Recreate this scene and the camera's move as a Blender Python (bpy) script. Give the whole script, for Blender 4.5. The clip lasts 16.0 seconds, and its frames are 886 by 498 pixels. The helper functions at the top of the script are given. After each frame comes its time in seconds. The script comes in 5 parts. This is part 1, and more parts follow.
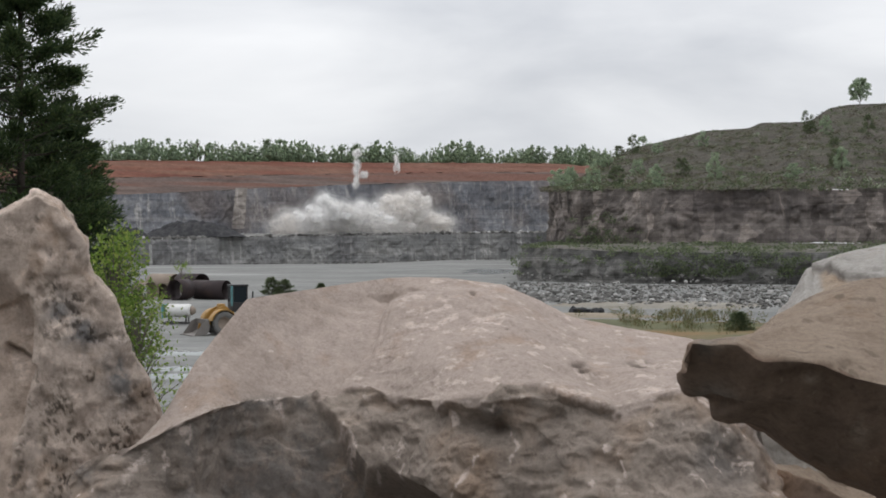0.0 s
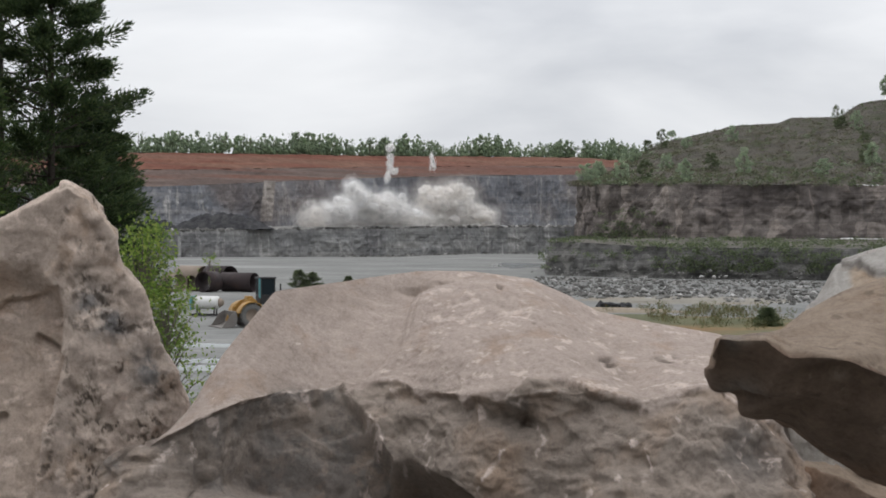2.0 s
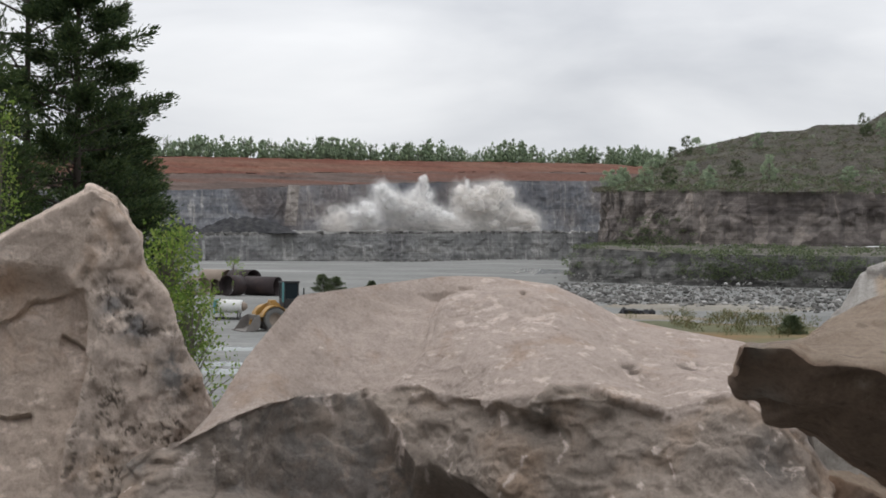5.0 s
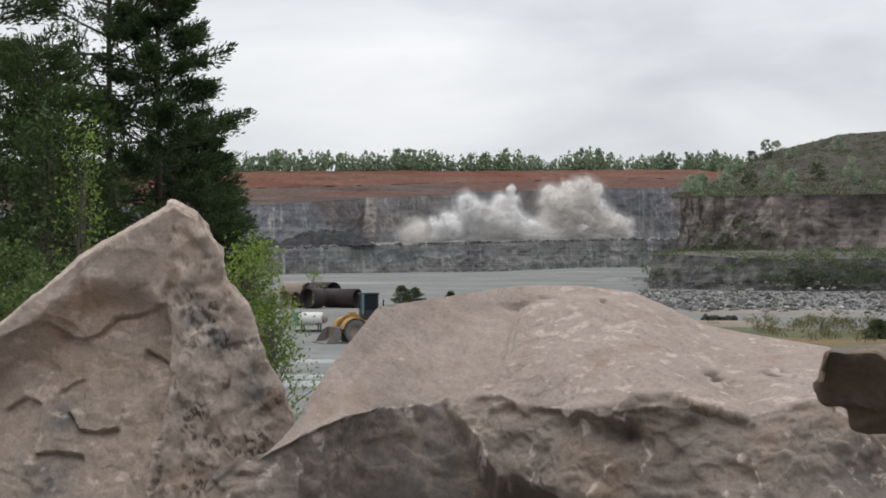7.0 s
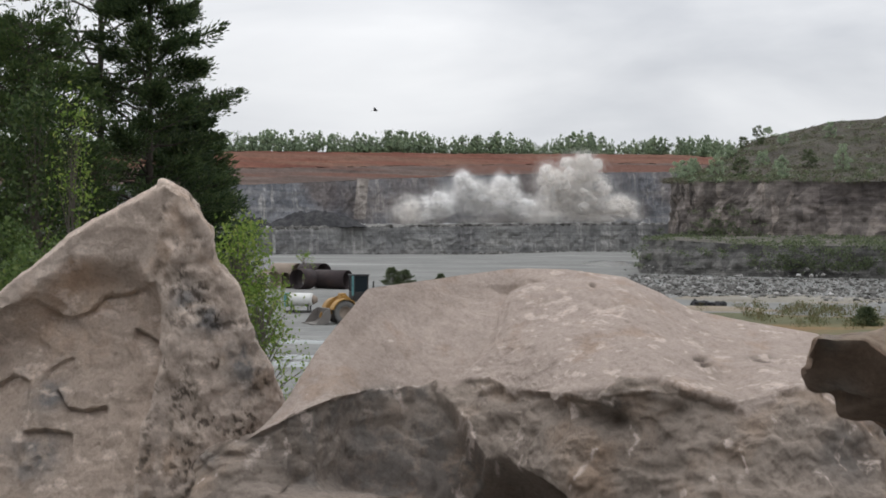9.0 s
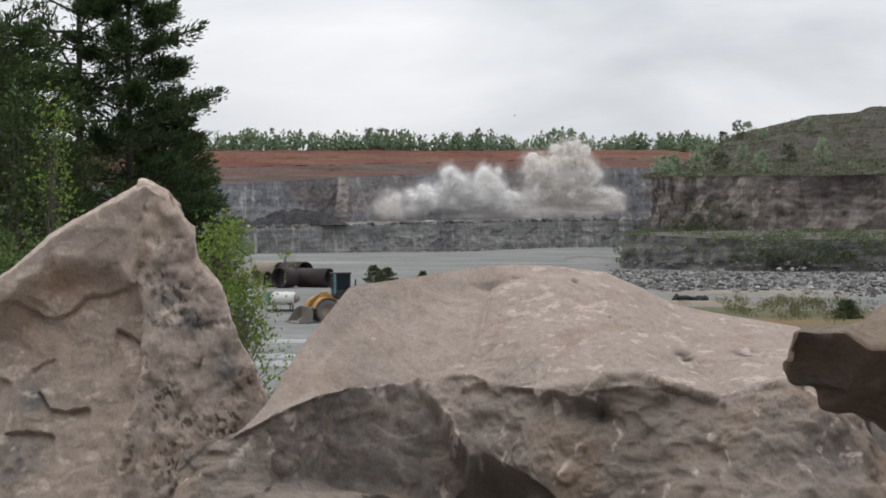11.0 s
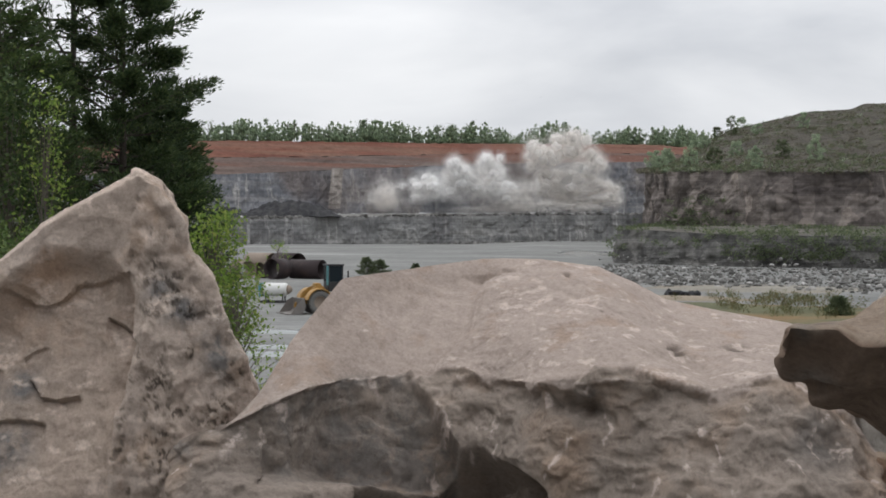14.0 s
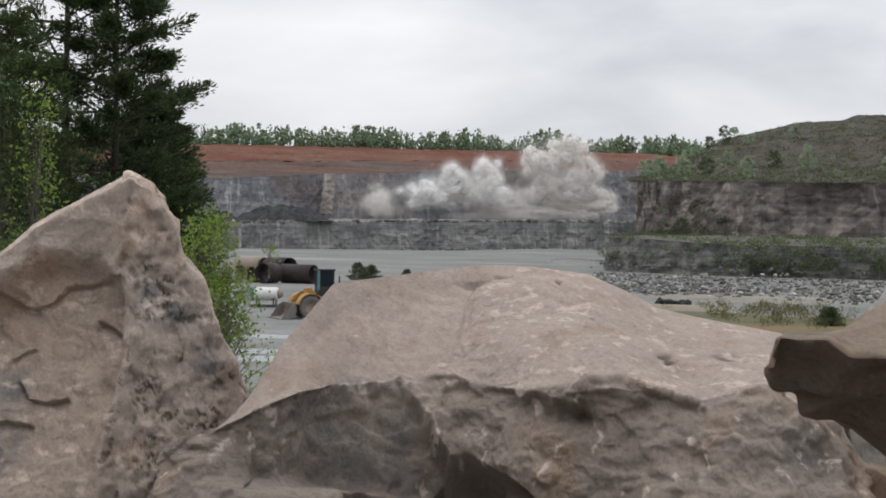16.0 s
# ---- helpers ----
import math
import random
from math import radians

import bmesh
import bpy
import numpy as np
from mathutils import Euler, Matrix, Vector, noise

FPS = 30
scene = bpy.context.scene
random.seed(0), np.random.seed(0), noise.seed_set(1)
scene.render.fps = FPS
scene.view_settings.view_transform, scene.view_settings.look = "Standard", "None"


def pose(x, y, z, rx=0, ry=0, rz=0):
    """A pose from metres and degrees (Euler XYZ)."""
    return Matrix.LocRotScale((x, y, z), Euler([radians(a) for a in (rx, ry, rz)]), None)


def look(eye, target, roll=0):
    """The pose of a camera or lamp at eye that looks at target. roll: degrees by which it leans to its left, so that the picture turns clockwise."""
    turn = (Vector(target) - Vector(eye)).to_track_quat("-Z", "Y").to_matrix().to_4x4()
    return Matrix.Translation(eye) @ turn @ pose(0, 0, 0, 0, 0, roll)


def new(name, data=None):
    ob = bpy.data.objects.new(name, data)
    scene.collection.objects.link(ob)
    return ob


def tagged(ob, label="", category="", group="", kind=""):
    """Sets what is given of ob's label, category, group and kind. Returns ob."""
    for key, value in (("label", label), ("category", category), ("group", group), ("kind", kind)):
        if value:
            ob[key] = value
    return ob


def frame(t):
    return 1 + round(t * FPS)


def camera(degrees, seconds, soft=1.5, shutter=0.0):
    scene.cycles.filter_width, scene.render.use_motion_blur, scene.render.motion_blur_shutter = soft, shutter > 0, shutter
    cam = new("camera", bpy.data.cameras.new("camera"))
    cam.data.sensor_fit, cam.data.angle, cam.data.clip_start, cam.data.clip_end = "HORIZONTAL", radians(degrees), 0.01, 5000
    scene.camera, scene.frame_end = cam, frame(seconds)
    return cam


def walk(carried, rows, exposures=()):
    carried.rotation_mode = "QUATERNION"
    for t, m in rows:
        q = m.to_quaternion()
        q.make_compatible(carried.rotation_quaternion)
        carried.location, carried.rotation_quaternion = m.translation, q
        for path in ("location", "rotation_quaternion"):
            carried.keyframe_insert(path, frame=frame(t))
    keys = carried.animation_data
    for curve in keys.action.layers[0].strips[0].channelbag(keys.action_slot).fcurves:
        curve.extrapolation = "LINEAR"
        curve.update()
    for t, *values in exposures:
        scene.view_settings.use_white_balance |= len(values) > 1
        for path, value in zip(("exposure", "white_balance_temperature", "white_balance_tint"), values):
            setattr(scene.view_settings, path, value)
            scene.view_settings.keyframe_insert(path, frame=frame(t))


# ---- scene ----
EYE = (0.0, 0.0, 6.2)
cam = camera(36.0, 16.0, soft=1.8)
PATH = [
    (0.0, 90.0, 0.0, 0.0), (0.5, 89.708, 0.35, 0.581), (1.0, 89.786, -0.02, 0.615), (1.5, 89.85, -0.295, 0.972),
    (2.0, 89.73, -0.332, 1.156), (2.5, 89.664, -0.282, 1.433), (3.0, 89.759, -0.264, 1.563), (3.5, 89.834, -0.235, 1.569),
    (5.8, 90.192, -0.843, 2.462), (6.0, 90.334, -0.046, 3.323), (6.5, 90.017, 0.049, 6.107), (7.0, 90.348, 0.3, 5.433),
    (7.5, 90.003, -0.141, 5.014), (8.0, 89.845, -0.142, 5.112), (8.5, 89.605, -0.402, 4.847), (9.0, 89.608, -0.38, 5.034),
    (11.5, 89.475, 0.262, 4.054), (12.0, 89.447, 0.218, 3.916), (12.5, 89.16, -0.201, 4.051), (13.0, 89.143, -0.519, 4.044),
    (13.5, 89.113, -0.511, 3.948), (14.0, 89.186, -0.389, 3.977), (14.5, 89.313, -0.469, 3.947), (15.0, 89.236, -0.46, 3.97),
    (15.5, 89.254, -0.767, 3.892), (16.0, 89.453, -1.047, 3.632),
]
walk(cam, [(t, pose(*EYE, rx, ry, rz)) for t, rx, ry, rz in PATH])

# ---- sky and sun: a bright overcast day ----
world = bpy.data.worlds.new("overcast")
scene.world = world
world.use_nodes = True
wn, wl = world.node_tree.nodes, world.node_tree.links
background = wn["Background"]
w_coord = wn.new("ShaderNodeTexCoord")
w_map = wn.new("ShaderNodeMapping")
w_map.inputs["Scale"].default_value = (1.6, 1.6, 5.0)
w_map.inputs["Location"].default_value = (0.35, 0.1, 0.2)
wl.new(w_coord.outputs["Generated"], w_map.inputs["Vector"])
w_noise = wn.new("ShaderNodeTexNoise")
w_noise.inputs["Scale"].default_value = 1.7
w_noise.inputs["Detail"].default_value = 6.0
w_noise.inputs["Roughness"].default_value = 0.5
w_noise.inputs["Distortion"].default_value = 0.35
wl.new(w_map.outputs["Vector"], w_noise.inputs["Vector"])
w_ramp = wn.new("ShaderNodeValToRGB")
w_ramp.color_ramp.elements[0].position = 0.36
w_ramp.color_ramp.elements[0].color = (0.61, 0.63, 0.67, 1)
w_ramp.color_ramp.elements[1].position = 0.68
w_ramp.color_ramp.elements[1].color = (0.90, 0.91, 0.93, 1)
wl.new(w_noise.outputs["Fac"], w_ramp.inputs["Fac"])
w_sky = wn.new("ShaderNodeTexSky")
w_sky.sky_type = "NISHITA"
w_sky.sun_disc = False
w_sky.sun_elevation = radians(75)
w_sky.sun_rotation = radians(-51)
w_mix = wn.new("ShaderNodeMix")
w_mix.data_type = "RGBA"
w_mix.inputs["Factor"].default_value = 0.004
wl.new(w_ramp.outputs["Color"], w_mix.inputs["A"])
wl.new(w_sky.outputs["Color"], w_mix.inputs["B"])
# an overcast dome is about three times brighter overhead than at the horizon
w_split = wn.new("ShaderNodeSeparateXYZ")
wl.new(w_coord.outputs["Generated"], w_split.inputs["Vector"])
w_dome = wn.new("ShaderNodeMapRange")
w_dome.inputs["From Min"].default_value, w_dome.inputs["From Max"].default_value = 0.12, 1.0
w_dome.inputs["To Min"].default_value, w_dome.inputs["To Max"].default_value = 1.0, 2.2
wl.new(w_split.outputs["Z"], w_dome.inputs["Value"])
wl.new(w_mix.outputs["Result"], background.inputs["Color"])
wl.new(w_dome.outputs["Result"], background.inputs["Strength"])

sun = new("sun", bpy.data.lights.new("sun", "SUN"))
sun.data.energy, sun.data.angle, sun.data.color = 0.6, radians(40), (1.0, 0.97, 0.94)
sun.matrix_world = look((-10, 8, 50), (0, 0, 0))
scene.view_settings.exposure = 0.0


# ---- materials ----
def nodes_of(name, rough=0.9, metal=0.0, spec=0.3):
    m = bpy.data.materials.new(name)
    m.use_nodes = True
    n, l = m.node_tree.nodes, m.node_tree.links
    b = n["Principled BSDF"]
    b.inputs["Roughness"].default_value = rough
    b.inputs["Metallic"].default_value = metal
    b.inputs["Specular IOR Level"].default_value = spec
    return m, n, l, b


def coords(n, l, scale=(1, 1, 1), turn=(0, 0, 0)):
    c, mp = n.new("ShaderNodeTexCoord"), n.new("ShaderNodeMapping")
    mp.inputs["Scale"].default_value = scale
    mp.inputs["Rotation"].default_value = turn
    l.new(c.outputs["Object"], mp.inputs["Vector"])
    return mp.outputs["Vector"]


def noise_of(n, l, vec, scale, detail=5.0, rough=0.55, distort=0.0):
    t = n.new("ShaderNodeTexNoise")
    for key, value in (("Scale", scale), ("Detail", detail), ("Roughness", rough), ("Distortion", distort)):
        t.inputs[key].default_value = value
    l.new(vec, t.inputs["Vector"])
    return t.outputs["Fac"]


def ramp_of(n, l, fac, stops):
    r = n.new("ShaderNodeValToRGB")
    while len(r.color_ramp.elements) < len(stops):
        r.color_ramp.elements.new(0.5)
    for e, (p, c) in zip(r.color_ramp.elements, stops):
        e.position, e.color = p, (*c, 1) if len(c) == 3 else c
    l.new(fac, r.inputs["Fac"])
    return r.outputs["Color"]


def blend(n, l, a, b, fac, mode="MIX"):
    x = n.new("ShaderNodeMix")
    x.data_type, x.blend_type = "RGBA", mode
    for key, value in (("A", a), ("B", b), ("Factor", fac)):
        if isinstance(value, (int, float)):
            x.inputs[key].default_value = value
        elif isinstance(value, tuple):
            x.inputs[key].default_value = (*value, 1)
        else:
            l.new(value, x.inputs[key])
    return x.outputs["Result"]


def bump_of(n, l, b, height, strength, distance, before=None):
    u = n.new("ShaderNodeBump")
    u.inputs["Strength"].default_value, u.inputs["Distance"].default_value = strength, distance
    l.new(height, u.inputs["Height"])
    if before:
        l.new(before, u.inputs["Normal"])
    l.new(u.outputs["Normal"], b.inputs["Normal"])
    return u.outputs["Normal"]


def mask(n, l, fac, lo, hi):
    return ramp_of(n, l, fac, [(lo, (0, 0, 0)), (hi, (1, 1, 1))])


def plain(name, a, b, scale=3.0, rough=0.7, metal=0.0, bump=0.2, distance=0.01, spec=0.3, stain=(0.05, 0.04, 0.03), stains=0.35):
    """A painted or worn surface: two tones, fine grain and stains."""
    m, n, l, s = nodes_of(name, rough, metal, spec)
    v = coords(n, l)
    c = blend(n, l, a, b, noise_of(n, l, v, scale, 6))
    c = blend(n, l, c, stain, blend(n, l, (0, 0, 0), (stains,) * 3, mask(n, l, noise_of(n, l, v, scale * 0.37, 8, 0.65), 0.52, 0.75)))
    l.new(c, s.inputs["Base Color"])
    bump_of(n, l, s, noise_of(n, l, v, scale * 8, 4), bump, distance)
    return m


def cliff(name, tones, streak, pale, red=None, strata=0.35, beds=0.7, cracks=0.3, blocks=0.15, drips=0.85):
    """Blasted rock face: bedding lines, drill streaks, pale and dark stains."""
    m, n, l, s = nodes_of(name, 0.95, 0, 0.1)
    flat = coords(n, l, (0.012, 0.012, 0.4))
    tall = coords(n, l, (0.34, 0.34, 0.022))
    iso = coords(n, l)

    def part_of(fac, amount):
        return blend(n, l, (0, 0, 0), (amount,) * 3, fac)

    c = ramp_of(n, l, noise_of(n, l, flat, 1.0, 8, 0.62, 0.3), [(0.3, tones[0]), (0.5, tones[1]), (0.7, tones[2])])
    c = blend(n, l, c, streak, part_of(mask(n, l, noise_of(n, l, tall, 1.0, 6, 0.6), 0.52, 0.66), 0.6))
    drip = blend(n, l, (0, 0, 0), mask(n, l, noise_of(n, l, tall, 1.3, 7, 0.66, 0.2), 0.54, 0.64), mask(n, l, noise_of(n, l, iso, 0.06, 4), 0.32, 0.5))
    c = blend(n, l, c, pale, part_of(drip, drips))
    if red:
        c = blend(n, l, c, red, part_of(mask(n, l, noise_of(n, l, iso, 0.03, 5), 0.5, 0.66), 0.6))
    line = noise_of(n, l, coords(n, l, (0.01, 0.01, 0.75)), 1.0, 5, 0.6)
    c = blend(n, l, c, tuple(0.55 * x for x in streak), part_of(ramp_of(n, l, line, [(0.44, (0, 0, 0)), (0.475, (1, 1, 1)), (0.51, (0, 0, 0))]), beds * 0.6))
    cell = n.new("ShaderNodeTexVoronoi")
    cell.inputs["Scale"].default_value = 1.0
    l.new(blend(n, l, coords(n, l, (0.42, 0.42, 0.30)), noise_of_colour(n, l, iso, 0.6), 0.25), cell.inputs["Vector"])
    tone = n.new("ShaderNodeSeparateColor")
    l.new(cell.outputs["Color"], tone.inputs["Color"])
    c = blend(n, l, c, ramp_of(n, l, tone.outputs["Red"], [(0.0, (0.5, 0.49, 0.48)), (0.6, (1, 1, 1)), (1.0, (1.6, 1.56, 1.5))]), blocks, "MULTIPLY")
    broad = noise_of(n, l, iso, 0.04, 4, 0.5)
    c = blend(n, l, c, ramp_of(n, l, broad, [(0.36, (0.62, 0.61, 0.63)), (0.5, (1, 1, 1)), (0.66, (1.2, 1.18, 1.15))]), 0.8, "MULTIPLY")
    grain = noise_of(n, l, iso, 0.7, 9, 0.7)
    c = blend(n, l, c, ramp_of(n, l, grain, [(0.3, (0.55, 0.55, 0.55)), (0.7, (1.2, 1.2, 1.2))]), 0.7, "MULTIPLY")
    l.new(c, s.inputs["Base Color"])
    nb = bump_of(n, l, s, noise_of(n, l, flat, 3.0, 6), strata, 0.8)
    nb = bump_of(n, l, s, noise_of(n, l, tall, 2.0, 6, 0.65), cracks, 1.0, nb)
    bump_of(n, l, s, grain, 0.6, 0.7, nb)
    return m


def stone(name, light, mid, fresh, deep, dark, grey):
    """Limestone seen from close by. The surface says where it is freshly broken, stained, pitted or veined. Broken
    fronts and pits also carry shade in their colour.
    """
    m, n, l, s = nodes_of(name, 0.93, 0, 0.14)
    v = coords(n, l)

    def told(key):
        t = n.new("ShaderNodeAttribute")
        t.attribute_name = key
        return t.outputs["Fac"]

    def part_of(fac, amount):
        return blend(n, l, (0, 0, 0), (amount,) * 3, fac)

    c = ramp_of(n, l, noise_of(n, l, v, 1.7, 9, 0.62, 0.3), [(0.3, mid), (0.5, light), (0.7, mid)])
    c = blend(n, l, c, tuple(x * y for x, y in zip(mid, (0.98, 0.86, 0.74))), part_of(mask(n, l, noise_of(n, l, v, 3.3, 9, 0.66), 0.54, 0.66), 0.55))
    pale = tuple(min(1.0, x * 1.22 + 0.02) for x in light)
    c = blend(n, l, c, pale, part_of(mask(n, l, noise_of(n, l, coords(n, l, (1, 1, 2.2)), 9.0, 10, 0.68), 0.58, 0.70), 0.18))
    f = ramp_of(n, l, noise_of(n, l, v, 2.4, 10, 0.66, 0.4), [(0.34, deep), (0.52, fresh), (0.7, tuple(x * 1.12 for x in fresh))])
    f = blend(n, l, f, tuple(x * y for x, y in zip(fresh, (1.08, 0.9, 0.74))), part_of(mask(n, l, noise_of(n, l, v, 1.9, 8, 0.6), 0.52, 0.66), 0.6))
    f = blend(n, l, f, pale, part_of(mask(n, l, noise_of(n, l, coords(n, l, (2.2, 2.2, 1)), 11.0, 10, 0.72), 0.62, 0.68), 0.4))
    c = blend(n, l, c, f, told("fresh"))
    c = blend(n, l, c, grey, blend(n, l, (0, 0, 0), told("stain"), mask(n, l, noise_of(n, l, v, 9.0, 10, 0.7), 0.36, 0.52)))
    # pits and cracks are coloured near-black to deepen the shade inside them
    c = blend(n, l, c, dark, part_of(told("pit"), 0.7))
    c = blend(n, l, c, tuple(min(1.0, x * 1.45 + 0.05) for x in light), blend(n, l, (0, 0, 0), told("vein"), mask(n, l, noise_of(n, l, v, 22.0, 8, 0.7), 0.40, 0.52)))
    coarse = noise_of(n, l, v, 15.0, 10, 0.72)
    c = blend(n, l, c, ramp_of(n, l, coarse, [(0.3, (0.72, 0.70, 0.68)), (0.5, (1, 1, 1)), (0.7, (1.16, 1.16, 1.15))]), 0.65, "MULTIPLY")
    grain = noise_of(n, l, v, 60.0, 9, 0.8)
    c = blend(n, l, c, ramp_of(n, l, grain, [(0.34, (0.66, 0.64, 0.62)), (0.5, (1, 1, 1)), (0.68, (1.24, 1.23, 1.21))]), 0.5, "MULTIPLY")
    l.new(c, s.inputs["Base Color"])
    b1 = bump_of(n, l, s, coarse, 0.75, 0.018)
    bump_of(n, l, s, grain, 0.7, 0.007, b1)
    return m


def noise_of_colour(n, l, vec, scale):
    t = n.new("ShaderNodeTexNoise")
    t.inputs["Scale"].default_value, t.inputs["Detail"].default_value = scale, 4
    l.new(vec, t.inputs["Vector"])
    return t.outputs["Color"]


def foliage(name, a, b, c, translucent=0.35):
    """Leaves: the tone changes from leaf to leaf and clump to clump, and light comes through."""
    m, n, l, s = nodes_of(name, 0.6, 0, 0.25)
    g = n.new("ShaderNodeNewGeometry")
    col = ramp_of(n, l, g.outputs["Random Per Island"], [(0.0, a), (0.55, b), (1.0, c)])
    col = blend(n, l, col, ramp_of(n, l, noise_of(n, l, coords(n, l), 0.9, 4), [(0.3, (0.55, 0.6, 0.55)), (0.7, (1.3, 1.25, 1.1))]), 0.8, "MULTIPLY")
    l.new(col, s.inputs["Base Color"])
    tr, mx = n.new("ShaderNodeBsdfTranslucent"), n.new("ShaderNodeMixShader")
    l.new(col, tr.inputs["Color"])
    mx.inputs["Fac"].default_value = translucent
    l.new(s.outputs["BSDF"], mx.inputs[1])
    l.new(tr.outputs["BSDF"], mx.inputs[2])
    l.new(mx.outputs["Shader"], n["Material Output"].inputs["Surface"])
    return m


def soil(name, tones, scale, bump=0.5, distance=0.05, patch=None, amount=0.8, lo=0.52, hi=0.64, beds=1.0):
    m, n, l, s = nodes_of(name, 0.95, 0, 0.1)
    v = coords(n, l)
    c = ramp_of(n, l, noise_of(n, l, coords(n, l, (1, 1, beds)), scale, 8, 0.6, 0.3), [(0.3, tones[0]), (0.5, tones[1]), (0.7, tones[2])])
    if patch:
        wide = coords(n, l, (0.35, 1.0, beds))
        c = blend(n, l, c, patch, blend(n, l, (0, 0, 0), (amount,) * 3, mask(n, l, noise_of(n, l, wide, scale * 0.4, 6, 0.6), lo, hi)))
    fine = noise_of(n, l, v, scale * 14, 7, 0.7)
    c = blend(n, l, c, ramp_of(n, l, fine, [(0.3, (0.65, 0.65, 0.65)), (0.7, (1.2, 1.2, 1.2))]), 0.8, "MULTIPLY")
    l.new(c, s.inputs["Base Color"])
    bump_of(n, l, s, fine, bump, distance)
    return m


GREY_CLIFF = cliff("blue_grey_limestone_face", ((0.15, 0.157, 0.174), (0.208, 0.213, 0.23), (0.268, 0.265, 0.263)), (0.10, 0.104, 0.116), (0.40, 0.39, 0.375), (0.215, 0.175, 0.155), 0.3, 0.45, 0.5)
LOW_CLIFF = cliff("grey_bench_face", ((0.19, 0.19, 0.187), (0.245, 0.245, 0.24), (0.31, 0.305, 0.295)), (0.14, 0.14, 0.14), (0.44, 0.43, 0.415))
TAN_CLIFF = cliff("weathered_tan_rock_face", ((0.115, 0.10, 0.094), (0.19, 0.167, 0.153), (0.28, 0.247, 0.228)), (0.075, 0.068, 0.065), (0.40, 0.355, 0.325), None, 0.15, 0.6, 0.7, 0.85, 0.25)
DULL_CLIFF = cliff("weathered_grey_face", ((0.12, 0.118, 0.113), (0.165, 0.162, 0.155), (0.22, 0.215, 0.206)), (0.08, 0.08, 0.078), (0.30, 0.29, 0.28), None, 0.25, 0.8, 0.6, 0.6, 0.35)
PALE_FACE = cliff("fresh_pale_rock", ((0.24, 0.215, 0.195), (0.30, 0.27, 0.245), (0.37, 0.335, 0.31)), (0.19, 0.165, 0.15), (0.42, 0.39, 0.365))
RED_SOIL = soil("red_clay_soil", ((0.105, 0.045, 0.034), (0.142, 0.062, 0.045), (0.19, 0.105, 0.072)), 0.022, 0.6, 0.6, (0.15, 0.088, 0.064), 0.8, 0.5, 0.6, 26.0)
BROWN_SOIL = soil("brown_weathered_clay", ((0.075, 0.058, 0.052), (0.108, 0.08, 0.07), (0.15, 0.118, 0.10)), 0.028, 0.7, 0.6, (0.13, 0.062, 0.046), 0.8, 0.5, 0.58, 24.0)
BENCH_SOIL = soil("pale_quarry_fines", ((0.16, 0.155, 0.145), (0.215, 0.21, 0.20), (0.26, 0.25, 0.235)), 0.08, 0.6, 0.3)
SCREE = soil("grey_brown_scree", ((0.085, 0.078, 0.068), (0.13, 0.12, 0.105), (0.19, 0.178, 0.16)), 0.25, 0.8, 0.4, (0.07, 0.075, 0.05), 0.6)
RUNOFF = soil("pale_mineral_runoff", ((0.20, 0.20, 0.195), (0.30, 0.30, 0.29), (0.40, 0.40, 0.385)), 0.5, 0.4, 0.1)
PIT_FLOOR = soil("grey_pit_floor", ((0.14, 0.141, 0.136), (0.175, 0.176, 0.168), (0.22, 0.219, 0.208)), 0.05, 0.4, 0.1, (0.30, 0.30, 0.29), 0.7, 0.54, 0.66)
HILL_SOIL = soil("scrubby_hillside", ((0.055, 0.05, 0.043), (0.085, 0.077, 0.064), (0.125, 0.113, 0.095)), 0.25, 0.8, 0.6, (0.055, 0.062, 0.035), 0.6)
RUBBLE, _n, _l, _b = nodes_of("broken_grey_rubble", 0.95, 0, 0.1)
_g = _n.new("ShaderNodeNewGeometry")
_c = ramp_of(_n, _l, _g.outputs["Random Per Island"], [(0.0, (0.07, 0.068, 0.064)), (0.6, (0.14, 0.136, 0.128)), (0.9, (0.24, 0.232, 0.22)), (1.0, (0.42, 0.41, 0.395))])
_c = blend(_n, _l, _c, ramp_of(_n, _l, noise_of(_n, _l, coords(_n, _l), 2.5, 6, 0.7), [(0.3, (0.6, 0.6, 0.6)), (0.7, (1.2, 1.2, 1.2))]), 0.8, "MULTIPLY")
_l.new(_c, _b.inputs["Base Color"])
DARK_RUBBLE = soil("dark_blasted_muck", ((0.035, 0.035, 0.038), (0.055, 0.055, 0.058), (0.085, 0.083, 0.082)), 0.4, 0.8, 0.4)
# pinkish: fresh tones are brown broken stone, lowered further for the front's shade
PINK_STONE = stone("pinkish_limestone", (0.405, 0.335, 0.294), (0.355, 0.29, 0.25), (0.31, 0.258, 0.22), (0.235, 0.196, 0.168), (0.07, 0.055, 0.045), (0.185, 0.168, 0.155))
TAN_STONE = stone("tan_limestone", (0.53, 0.437, 0.372), (0.47, 0.380, 0.318), (0.50, 0.402, 0.333), (0.42, 0.333, 0.272), (0.085, 0.066, 0.052), (0.205, 0.20, 0.20))
# brown: fresh tones darkened to take in the shade under the overhang
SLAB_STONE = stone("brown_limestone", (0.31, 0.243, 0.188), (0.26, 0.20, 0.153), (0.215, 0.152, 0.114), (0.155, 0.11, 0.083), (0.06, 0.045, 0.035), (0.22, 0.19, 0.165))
GREY_STONE = stone("pale_grey_limestone", (0.36, 0.34, 0.315), (0.30, 0.28, 0.257), (0.33, 0.265, 0.205), (0.27, 0.21, 0.16), (0.09, 0.075, 0.065), (0.40, 0.39, 0.38))
